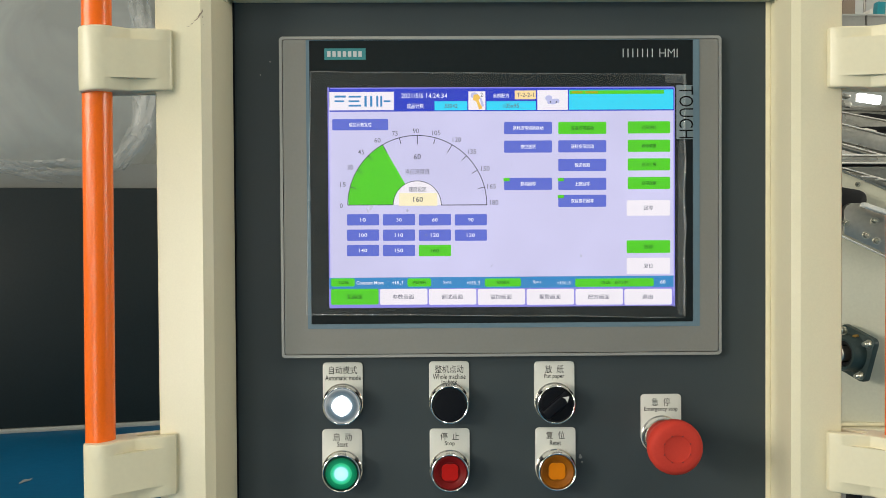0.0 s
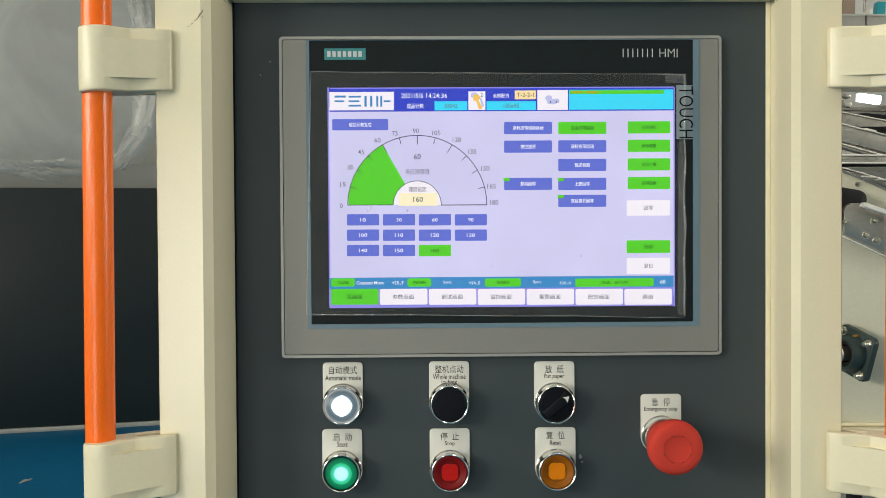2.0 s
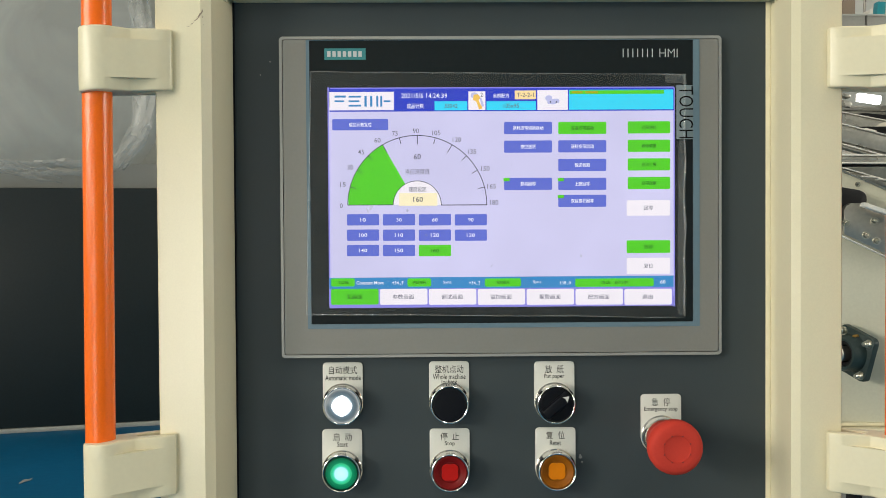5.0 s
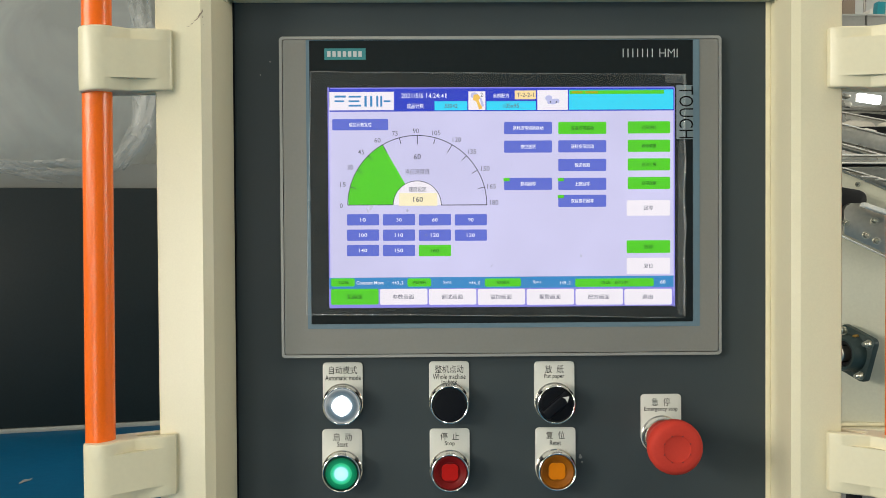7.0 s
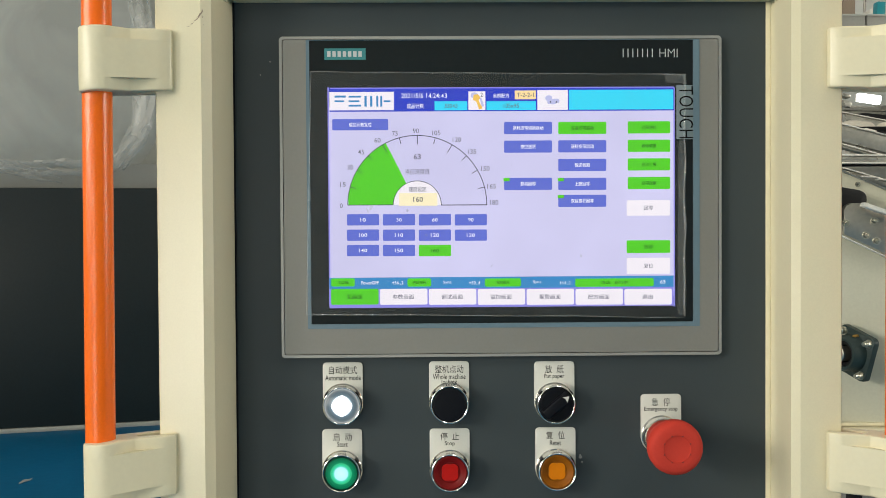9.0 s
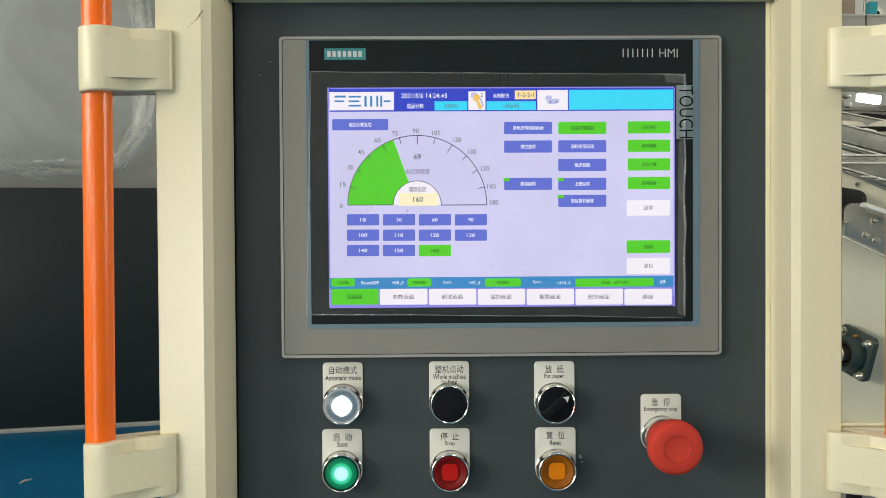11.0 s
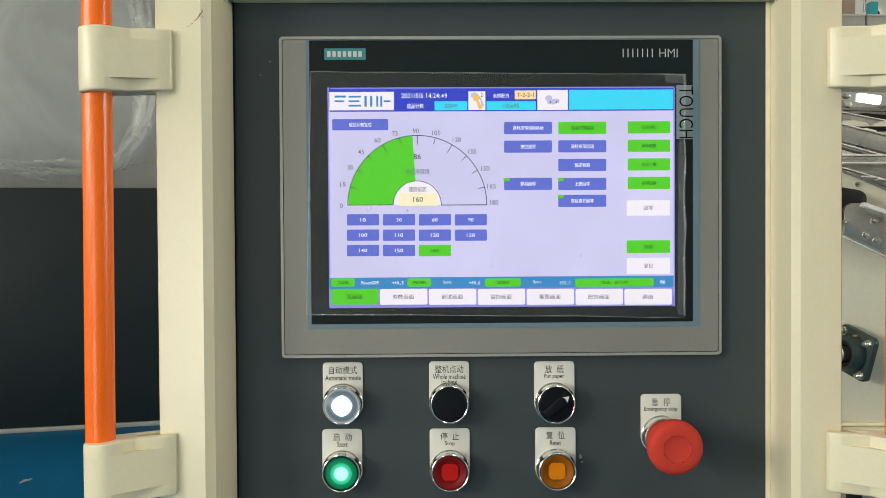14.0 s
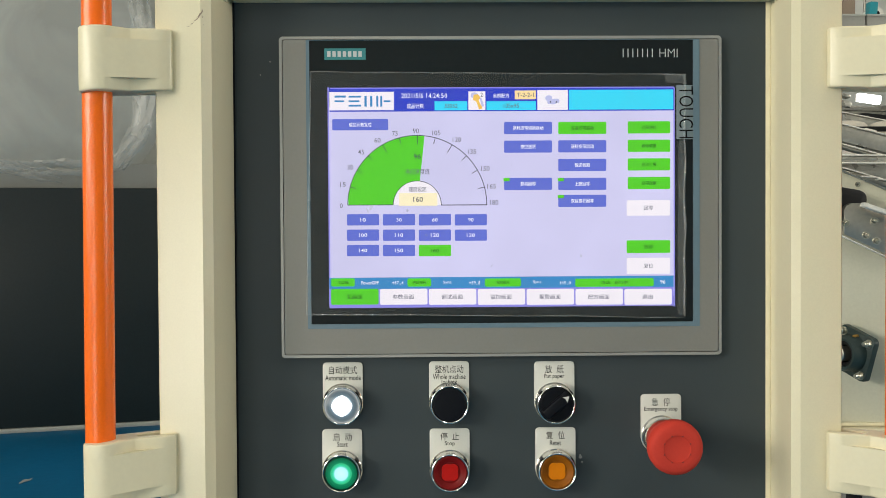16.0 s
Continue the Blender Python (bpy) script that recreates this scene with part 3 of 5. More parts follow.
part("caption", note("2", 850.5, 854.5, 164.5, 171.5, Y4), S_GREY, keyf)
label("当前配方", 873, 901, 165.5, 174, S_PALE)
field(911, 948.5, 160.5, 176, S_SAND, "T-2-2-1", S_GREY, 30, 7.5, 0, "recipe_field")
field(861, 948.5, 179.5, 195, S_CYAN, "105x95", S_GREY, 27, 7.5, 0, "recipe_field")
picf = field(951, 1005, 159.5, 195, S_WHITE, name="picture_field", r=0)
for pu, pv, pr in ((971, 174, 6.0), (979, 180, 6.0), (985, 179, 5.0), (973, 181, 4.5)):
    part("picture", patch(pu - pr, pu + pr, pv - pr * 0.8, pv + pr * 0.8, Y4 - pu * 1e-8, pr * 0.75), S_LILAC, picf)
for pu in (974.5, 984.5):
    part("picture_dot", patch(pu - 1.2, pu + 1.2, 179.5, 182, Y4 - 0.00003, 1.0), S_INK, picf)
field(1007, 1191.5, 159, 194, S_CYAN, name="alarm_field", r=0)

# gauge
field(588, 687, 211, 231, S_BLUE, "成品计数复位", S_PALE, 40, 8.5)
part("gauge_line", sheet(arc(RO + 0.7, 0, 180, 60, Y4)[::-1] + arc(RO - 0.7, 0, 180, 60, Y4), Y4), S_INK, screen)
part("gauge_line", patch(CU - RO, CU - RI, CV - 0.6, CV + 0.8, Y4), S_INK, screen)
part("gauge_line", patch(CU + RI, CU + RO, CV - 0.8, CV + 0.8, Y4), S_INK, screen)
hub = part("gauge_hub", sheet(arc(RI, 0, 180, 40, Y3)[::-1], Y3), S_WHITE, screen, "white half disc")
part("gauge_line", sheet(arc(RI + 0.6, 0, 180, 40, Y4)[::-1] + arc(RI - 0.6, 0, 180, 40, Y4), Y4), S_INK, hub)
for k in range(1, 12):
    a = 15 * k
    ca, sa = math.cos(radians(a)), math.sin(radians(a))
    r1 = RO - (16 if a % 60 == 0 or a == 90 else 11)
    q = [grid(CU - r * ca + e * sa, CV - r * sa - e * ca, Y4) for r, e in ((RO, -0.7), (r1, -0.7), (r1, 0.7), (RO, 0.7))]
    part("gauge_tick", sheet(q, Y4), S_INK, screen)
for body, u, v, w in (("0", 604, 364.5, 5), ("15", 607, 327, 10), ("30", 620, 296.5, 10.5), ("45", 639, 269.5, 11), ("60", 668, 248.5, 11), ("75", 699, 236.5, 10), ("90", 736, 232, 11), ("105", 772, 235.5, 15),
                      ("120", 808.5, 247.5, 15), ("135", 835.5, 268.5, 15), ("150", 859, 298.5, 15), ("165", 870, 330, 15), ("180", 874.5, 358.5, 15)):
    label(body, u - w / 2, u + w / 2, v - 4.2, v + 4.2, S_GREY, "gauge_figure")
label("当前速度值", 717.5, 760, 299, 309, S_GREY)
label("速度设定", 723.5, 754, 330.5, 339.5, S_INK)
field(706, 774, 342, 364.5, S_CREAM, "160", S_INK, 17, 8.5, 0, "setpoint_field")

# speed keys
for i, body in enumerate(("10", "30", "60", "90", "100", "110", "120", "130", "140", "150", "160")):
    u, v = 614 + (i % 4) * 63.6, 379.3 + (i // 4) * 27.2
    field(u, u + 57, v, v + 20, S_GREEN if body == "160" else S_BLUE, body, S_DEEP if body == "160" else S_PALE, 5.2 * len(body) - 1, 6.5)

# function buttons
for u0, v0, ground, body, w in ((892, 216, S_BLUE, "进料皮带切换启动", 54), (988, 216, S_GREEN, "高温皮带启动", 40), (892, 249, S_BLUE, "排空送纸", 27), (988, 248.5, S_BLUE, "进料皮带启动", 40),
                                (988, 281.5, S_BLUE, "输送卷膜", 27), (892, 315, S_BLUE, "整机回零", 27), (988, 315, S_BLUE, "上膜回零", 27), (988, 345, S_BLUE, "双层推杆回零", 40)):
    b = field(u0, u0 + 85, v0, v0 + 21.5, ground, body, S_DEEP if ground is S_GREEN else S_PALE, w, 8.5)
    if v0 >= 315:
        part("marker", patch(u0 - 1, u0 + 10, v0 + 0.5, v0 + 6, Y4, 0), S_GREEN, b)
for v0, ground, body, w in ((215, S_GREEN, "启停进料", 26), (247.5, S_GREEN, "启停套膜", 26), (280.5, S_GREEN, "启动上膜", 26), (313.5, S_GREEN, "启停送纸", 26)):
    field(1111, 1186, v0, v0 + 21.5, ground, body, S_DEEP, w, 8)
for v0, v1, ground, ink, body in ((354.5, 382, S_WHITE, S_GREY, "回零"), (425.5, 448, S_GREEN, S_DEEP, "急停"), (456.5, 485, S_WHITE, S_GREY, "复位")):
    field(1109, 1186, v0, v1, ground, body, ink, 16, 8.5)

# status bar and menu
for u0, u1, body, w in ((586, 628, "主虚轴", 19), (721, 763, "进料推杆", 24), (858, 922, "双层推杆", 23), (1018, 1157, "自动，运行中", 46)):
    field(u0, u1, 493, 507.5, S_GREEN, body, S_DEEP, w, 7, 3, "status_field")
label("Sync", 784.5, 799, 497, 503.5, S_PALE)
label("Sync", 943.5, 958, 496.5, 503, S_PALE)
for i, body in enumerate(("主画面", "参数画面", "调试画面", "监控画面", "报警画面", "配方画面", "退出")):
    u = 586 + i * 86.5
    field(u, u + 84, 511.5, 539.5, S_GREEN if i == 0 else S_WHITE, body, S_DEEP if i == 0 else S_GREY, 9.4 * len(body), 9.5, 3, "menu_button", -1)

# protective film over the display, slightly loose
FU0, FU1, FV0, FV1 = 549, 1213, 129, 559
bm = bmesh.new()
nx, ny = 60, 40
vs = []
for j in range(ny + 1):
    for i in range(nx + 1):
        a, b = i / nx, j / ny
        e = min(a, 1 - a, b, 1 - b)
        lift = 0.0010 + 0.0005 * noise.noise((a * 5, b * 4, 1.0)) + 0.0012 * math.exp(-e * 30) * (0.5 + noise.noise((a * 14, b * 10, 3)))
        u = FU0 + a * (FU1 - FU0) + 2.0 * noise.noise((b * 5, 7, 0)) * (1 if a > 0.99 else 0) - 7 * b * (1 - a)
        v = FV0 + b * (FV1 - FV0) + 1.6 * noise.noise((a * 5, 3, 0)) + 4.0 * a * (1 - b)
        x, z = grid(u, v, FY)
        vs.append(bm.verts.new((x, Y4 - 0.0002 - max(lift, 0.0004), z)))
for j in range(ny):
    for i in range(nx):
        k = j * (nx + 1) + i
        bm.faces.new((vs[k + nx + 1], vs[k + nx + 2], vs[k + 1], vs[k]))
cover = solid("protective_film", bm, FILM, (HX, FY, HZ), "loose clear protective film over the display", "film")
cover.visible_shadow = False
edge = bmesh.new()
prev = None
for j in range(41):
    b = j / 40
    x, z = grid(FU1 - 2 + 2.5 * noise.noise((b * 7, 2, 5)), FV0 + 4 + b * (FV1 - FV0 - 4), FY)
    w = 0.0007 + 0.0007 * max(0, noise.noise((b * 9, 8, 1)))
    row = [edge.verts.new((x + k * w, FY - 0.0012 - 0.0016 * math.sin(math.pi * (k + 1) / 2) , z)) for k in (-1, 0, 1)]
    if prev:
        for k in (0, 1):
            edge.faces.new((row[k], row[k + 1], prev[k + 1], prev[k]))
    prev = row
part("film_edge", edge, FILM_EDGE, cover, "curled film edge")
for line in (((550, 128), (1213, 133)), ((551, 130), (543, 556)), ((543, 556), (1210, 561))):
    (ua, va), (ub, vb) = line
    edge, prev = bmesh.new(), None
    for j in range(33):
        b = j / 32
        x, z = grid(ua + b * (ub - ua) + 1.0 * noise.noise((b * 6, ua, 1)), va + b * (vb - va) + 1.2 * noise.noise((b * 5, va, 2)), FY)
        w = 0.00025 + 0.0004 * max(0, noise.noise((b * 8, ua, 4)))
        dx, dz = (0, 1) if abs(ub - ua) > abs(vb - va) else (1, 0)
        row = [edge.verts.new((x + k * w * dx, FY - 0.0022, z + k * w * dz)) for k in (-1, 1)]
        if prev:
            edge.faces.new((row[0], row[1], prev[1], prev[0]))
        prev = row
    part("film_edge", edge, FILM_EDGE, cover, "cut film edge")

for flap in (((1173, 131.5), (1212, 132), (1213.5, 149), (1176, 148)), ((1199, 250), (1211, 249), (1210, 556), (1197, 557))):
    part("flap", sheet([grid(u, v, FY) for u, v in flap][::-1], FY - 0.0035), FILM_DOUBLE, cover, "doubled strip of film")
for k, (mu, mv, mw, mh, ma) in enumerate(((657, 368, 3.0, 7.0, 20), (651, 373, 1.4, 5.0, -15), (721, 373, 2.0, 2.6, 0), (754, 416, 1.5, 1.5, 0), (637, 556, 1.3, 1.8, 10), (711, 556, 1.8, 1.5, 0), (1043, 410, 1.5, 1.8, 0), (1027, 453, 2.0, 3.2, 25),
                                          (905, 293, 1.4, 1.4, 0), (668, 228, 1.2, 1.2, 0), (870, 470, 1.2, 2.6, 40))):
    mx, mz = grid(mu, mv, FY)
    m = sheet([(mw * 0.0004 * math.cos(t) * (1 + 0.4 * math.sin(3 * t + k)), mh * 0.0004 * math.sin(t) * (1 + 0.3 * math.cos(2 * t + k))) for t in [q * math.pi / 6 for q in range(12)]], 0)
    part("smear", turned(m, Matrix.Translation((mx, FY - 0.0032, mz)) @ Matrix.Rotation(radians(ma), 4, "Y")), FILM_EDGE, cover, "whitish smear on the film")


# ---- buttons and their legend plates ----
def legend_plate(u, v, cn, en, cn_w, en_w, text_label):
    """A plate whose top edge is at v, round the button below."""
    x, z = grid(u, v + 72, -0.001)
    xa, zt = grid(u - 35.8, v, -0.001)
    w = x - xa
    outline = [(x - w, z)] + [(x - w * math.cos(a), z - w * 0.98 * math.sin(a)) for a in [math.pi * i / 24 for i in range(1, 24)]] + [(x + w, z)]
    r = 0.0028
    outline += [(x + w - r + r * math.cos(a), zt - r + r * math.sin(a)) for a in [math.pi / 2 * i / 5 for i in range(6)]]
    outline += [(x - w + r - r * math.sin(a), zt - r + r * math.cos(a)) for a in [math.pi / 2 * i / 5 for i in range(6)]]
    p = thing("legend_plate", (x, 0, z), text_label, "label plate", "button legend plates")
    part("plate", slab(outline, -0.0016, 0.0, 0.0004), PLATE, p)
    part("caption", note(cn, u - cn_w / 2, u + cn_w / 2, v + 6.5, v + 20.5, -0.0017, bold=0.0), INK, p)
    for i, line in enumerate(en):
        lw = en_w[i]
        part("caption", note(line, u - lw / 2, u + lw / 2, v + 22 + i * 10, v + 31.5 + i * 10, -0.0017, bold=0.006), INK, p)
    return x, z


def bezel(owner, x, z):
    body = [(0.0150, 0.0), (0.0152, -0.0030), (0.0146, -0.0036), (0.0145, -0.0105), (0.0144, -0.0128), (0.0141, -0.0136), (0.0136, -0.0139), (0.0131, -0.0136), (0.0128, -0.0126), (0.0127, -0.006)]
    b = part("bezel", lathe(body, x, z, 0.0, 64), CHROME, owner, "chromed ring")
    for a in (38, 142):
        ca, sa = math.cos(radians(a)), math.sin(radians(a))
        k = box(-0.0016, 0.0016, -0.0128, -0.0050, -0.0005, 0.0005, 0.0002, 1)
        k.transform(Matrix.Translation((x + 0.0146 * ca, 0, z + 0.0146 * sa)) @ Matrix.Rotation(radians(90 - a), 4, "Y"))
        part("notch", k, BLACK, b, "black notch")
    for a in (78, 84, 92, 99):
        ca, sa = math.cos(radians(a)), math.sin(radians(a))
        k = box(-0.00035, 0.00035, -0.0118, -0.0100, -0.00015, 0.00015)
        k.transform(Matrix.Translation((x + 0.0146 * ca, 0, z + 0.0146 * sa)) @ Matrix.Rotation(radians(90 - a), 4, "Y"))
        part("mark", k, INK, b)
    return b


def clover(r, x, z, y, bm=None):
    pts = []
    for i in range(48):
        a = 2 * math.pi * i / 48
        rr = r * (1 + 0.10 * math.cos(4 * a + math.pi)) * (0.94 if abs((a * 4 / math.pi) % 2 - 1) > 0.86 and i % 12 in (0, 1, 11) else 1.0)
        pts.append((x + rr * math.cos(a), z + rr * math.sin(a)))
    return slab(pts, y, y + 0.002, 0.0)


def lens_button(x, z, lens, core, name_label):
    b = thing("push_button", (x, 0, z), name_label, "button", "panel buttons")
    bezel(b, x, z)
    dish = [(0.0128, -0.0118), (0.0124, -0.0131), (0.0118, -0.0133)] + [(0.0116 - 0.0004 * i, -0.0132 + 0.0002 * i + (0.00012 if i % 2 else 0.0)) for i in range(10)] + [(0.0074, -0.0104), (0.0, -0.0104)]
    ob = part("lens", lathe(dish, x, z, 0, 64), lens, b)
    part("diffuser", clover(0.0067, x, z, -0.0112), core, ob)
    return b


PLATES = [(607, 642, "自动模式", ("Automatic mode",), 50, (63,)), (795, 640, "整机点动", ("Whole machine", "inching"), 50, (58, 27)), (981, 640, "放  纸", ("Put paper",), 33, (36,)),
          (606, 760, "启  动", ("Start",), 33, (19,)), (796, 759, "停  止", ("Stop",), 33, (18,)), (983, 757, "复  位", ("Reset",), 33, (20,)), (1169.5, 698, "急  停", ("Emergency stop",), 33, (59,))]
SPOTS = [legend_plate(u, v, cn, en, cw, ew, "silver white legend plate with black engraved caption") for u, v, cn, en, cw, ew in PLATES]

x, z = SPOTS[0]
b = thing("push_button", (x, 0, z), "clear illuminated push button in a chromed ring, lit white", "button", "panel buttons")
bezel(b, x, z)
lens = part("lens", lathe([(0.0128, -0.0118), (0.0122, -0.0134), (0.0112, -0.0138), (0.0, -0.0128)], x, z, 0, 64), WHITE_LIT, b, "clear lens lit white", origin=(x, -0.0128, z))
star = [(x + r * math.cos(a), z + r * math.sin(a)) for r, a in ((0.0077 if i % 6 == 0 else (0.0071 if i % 6 in (1, 5) else 0.0068), math.pi * i / 12) for i in range(24))]
part("lamp", slab(star, -0.0142, -0.0134), LAMP_WHITE, lens, "glaring white lamp")

x, z = SPOTS[1]
b = thing("push_button", (x, 0, z), "black push button in a chromed ring", "button", "panel buttons")
bezel(b, x, z)
part("cap", lathe([(0.0128, -0.0110), (0.0125, -0.0136), (0.0118, -0.0142), (0.0, -0.0147)], x, z, 0, 64), BLACK, b, "black cap")

x, z = SPOTS[2]
b = thing("selector_switch", (x, 0, z), "black selector switch with a white pointer in a chromed ring", "switch", "panel buttons")
bezel(b, x, z)
k = part("knob", lathe([(0.0128, -0.0110), (0.0126, -0.0142), (0.0118, -0.0150), (0.0, -0.0152)], x, z, 0, 64), BLACK, b, "black turning knob")
turn = Matrix.Translation((x, 0, z)) @ Matrix.Rotation(radians(-40), 4, "Y")
g = box(-0.0122, 0.0122, -0.0200, -0.0145, -0.0042, 0.0042, 0.0016, 3)
g.transform(turn)
part("grip", g, BLACK, k)
a = slab([(0.0115, 0.0), (0.0072, 0.0026), (0.0082, 0.0), (0.0072, -0.0026)][::-1], -0.0203, -0.0195)
bmesh.ops.recalc_face_normals(a, faces=a.faces)
a.transform(turn)
part("pointer", a, PLATE, k, "white pointer")

x, z = SPOTS[3]
start = lens_button(x, z, GREEN_LENS, GREEN_CORE, "green illuminated start button in a chromed ring, blinking")
LAMP_AT = (x, -0.0141, z)
start_lamp = part("lamp", lathe([(0.0120, 0.0012), (0.0112, 0.0004), (0.0070, 0.0002), (0.0, 0.0)], x, z, -0.0141, 64), GREEN_LIT, start, "green lamp that lights up", origin=LAMP_AT)
x, z = SPOTS[4]
lens_button(x, z, RED_LENS, RED_CORE, "red stop push button in a chromed ring")
x, z = SPOTS[5]
lens_button(x, z, AMBER_LENS, AMBER_CORE, "amber reset push button in a chromed ring")

x, z = SPOTS[6]
es = thing("emergency_stop", (x, 0, z), "large matt red mushroom emergency stop button", "button", "panel buttons")
part("collar", lathe([(0.0150, 0), (0.0152, -0.003), (0.0146, -0.0036), (0.0146, -0.0125), (0.0138, -0.0135), (0.0120, -0.0135), (0.0115, -0.008)], x, z, 0, 64), CHROME, es, "chromed collar")
part("neck", lathe([(0.0118, -0.008), (0.0120, -0.022), (0.0150, -0.031), (0.0170, -0.040)], x, z, 0, 64), MUSHROOM, es)
head = part("head", lathe([(0.0150, -0.0390), (0.0188, -0.0400), (0.0196, -0.0425), (0.0198, -0.0460), (0.0194, -0.0492), (0.0182, -0.0516), (0.0160, -0.0530), (0.0115, -0.0535), (0.0097, -0.0534), (0.0094, -0.0528), (0.0088, -0.0526), (0.0, -0.0526)], x, z, 0, 72), MUSHROOM, es, "red mushroom head")
# raised triangles; the shade inside small notches is put into their darker red
for i in range(8):
    a = math.pi * 2 * (i + 0.5) / 8
    t = [(x + r * math.cos(a + d), z + r * math.sin(a + d)) for r, d in ((0.0107, 0.0), (0.0097, 0.07), (0.0097, -0.07))]
    m = slab(t, -0.0540, -0.0528)
    bmesh.ops.recalc_face_normals(m, faces=m.faces)
    part("notch_shade", m, MUSHROOM_DARK, head)

# ---- wrapped machine on the floor further back ----
RM = Matrix.Translation((-2.861, 6.383, 0)) @ Matrix.Rotation(radians(14.8), 4, "Z") @ Matrix.Scale(0.905, 4)


cabn = thing("machine_cabinet", (-2.861, 6.383, 0), "dark slate machine cabinet with a white plinth, wrapped on top", "cabinet")
part("body", turned(box(-1.4, 1.9, 0.0, 0.9, 0.036, 1.83, 0.006), RM), DARK_SHEET, cabn)
part("plinth", turned(box(-1.42, 1.92, -0.012, 0.9, 0.0, 0.034, 0.006), RM), WHITE_EDGE, cabn, "white plinth edge")
part("top_shelf", turned(box(-1.4, 1.9, 0.05, 0.88, 1.832, 2.02, 0.006), RM), GREY_PAINT, cabn, "grey machine top")
part("hood", turned(box(-1.4, 1.9, 0.35, 0.85, 2.022, 3.9, 0.02), RM), HOOD, cabn, "pale upper hood")


def bag(cx, cz, rx, rz, depth, y, seed):
    """A slack bag of clear film: a bulging front with folds gathered at its rim."""
    bm = bmesh.new()
    rows = []
    n, m = 96, 28
    for j in range(m + 1):
        r = j / m
        row = []
        for i in range(n):
            a = 2 * math.pi * i / n
            rip = 0.05 * r ** 4 * noise.noise((math.cos(a) * 4 + seed, math.sin(a) * 4, 2))
            rr = r * (1 + 0.10 * math.cos(4 * a) * -1 + rip)
            row.append(bm.verts.new((cx + rx * rr * math.cos(a), y - depth * math.sqrt(max(0, 1 - r ** 3)) + 0.03 * noise.noise((math.cos(a) * 7, math.sin(a) * 7, seed + 4)) * r ** 6, cz + rz * rr * math.sin(a))))
        rows.append(row)
    for p, q in zip(rows[1:], rows[2:]):
        for i in range(n):
            bm.faces.new((p[i], p[(i + 1) % n], q[(i + 1) % n], q[i]))
    bm.faces.new(rows[1][::-1])
    for v in rows[0]:
        bm.verts.remove(v)
    bmesh.ops.recalc_face_normals(bm, faces=bm.faces)
    return bm


wrap = thing("plastic_wrap", (-2.861, 6.383, 1.83), "milky crinkled plastic film wrapped over the machine top", "plastic film")
part("sheet", turned(bag(0.36, 2.66, 0.86, 0.80, 0.20, 0.12, 2.0), RM), WRAP, wrap)


def fold(way, width, seed, depth):
    """A gathered crease of film along way (x, z), widest in its middle, with a wavering line."""
    f, prev, n = bmesh.new(), None, 48
    at = np.linspace(0, len(way) - 1, n)
    xs = np.interp(at, range(len(way)), [p[0] for p in way])
    zs = np.interp(at, range(len(way)), [p[1] for p in way])
    for _ in range(3):
        xs[1:-1], zs[1:-1] = (xs[:-2] + xs[1:-1] + xs[2:]) / 3, (zs[:-2] + zs[1:-1] + zs[2:]) / 3
    for i in range(n):
        j, k = max(i - 1, 0), min(i + 1, n - 1)
        d = Vector((xs[k] - xs[j], zs[k] - zs[j])).normalized()
        off = 0.035 * noise.noise((i * 0.11, seed, 1)) + 0.003 * noise.noise((i * 0.5, seed, 4))
        w = 1.7 * width * (0.25 + 0.75 * math.sin(math.pi * i / (n - 1))) * (0.6 + 0.9 * max(0, noise.noise((i * 0.13, seed, 7)) + 0.3))
        row = [f.verts.new((xs[i] - d.y * (off + e * w), -depth - 0.025 * (1 - abs(e)), zs[i] + d.x * (off + e * w))) for e in (-1, -0.4, 0.2, 1)]
        if prev:
            for q in range(3):
                f.faces.new((row[q], row[q + 1], prev[q + 1], prev[q]))
        prev = row
    return part("fold", turned(f, RM), WRAP_FOLD, wrap, "whitish gathered fold")


RIGHT_GATHER = [(0.98, 3.45), (1.05, 3.0), (1.07, 2.6), (1.04, 2.32), (0.93, 2.12), (0.82, 1.97)]
LOW_GATHER = [(-0.35, 2.10), (-0.05, 2.01), (0.20, 1.95), (0.46, 1.90)]
CROSS_GATHER = [(0.15, 2.02), (0.45, 2.01), (0.75, 2.03), (0.92, 2.12)]
for k in range(5):
    fold([(x + 0.030 * (k - 2), z) for x, z in RIGHT_GATHER], 0.018 + 0.007 * (k % 3), 3.7 * k, 0.10 + 0.012 * k)
for k in range(3):
    fold([(x, z + 0.035 * (k - 1)) for x, z in LOW_GATHER], 0.014 + 0.006 * (k % 2), 20 + 2.9 * k, 0.10 + 0.012 * k)
fold(CROSS_GATHER, 0.020, 41.0, 0.11)
fold([(x + 0.05, z - 0.07) for x, z in CROSS_GATHER], 0.016, 47.0, 0.12)

# pale scuff mark on the floor, as a thin sheet
bm = bmesh.new()
sheet([(-2.194 + 0.019 * math.cos(a) * (1 + 0.4 * math.sin(3 * a)), 5.01 + 0.055 * math.sin(a) * (1 + 0.3 * math.cos(5 * a))) for a in [i * math.pi / 9 for i in range(18)]], 0, bm)
for v in bm.verts:
    v.co = (v.co.x + 0.2 * (v.co.z - 5.01), v.co.z, 0.004)
bmesh.ops.recalc_face_normals(bm, faces=bm.faces)
solid("floor_scuff", bm, WHITE_EDGE, (-2.194, 5.01, 0), "pale irregular scuff mark on the blue floor", "scrap")


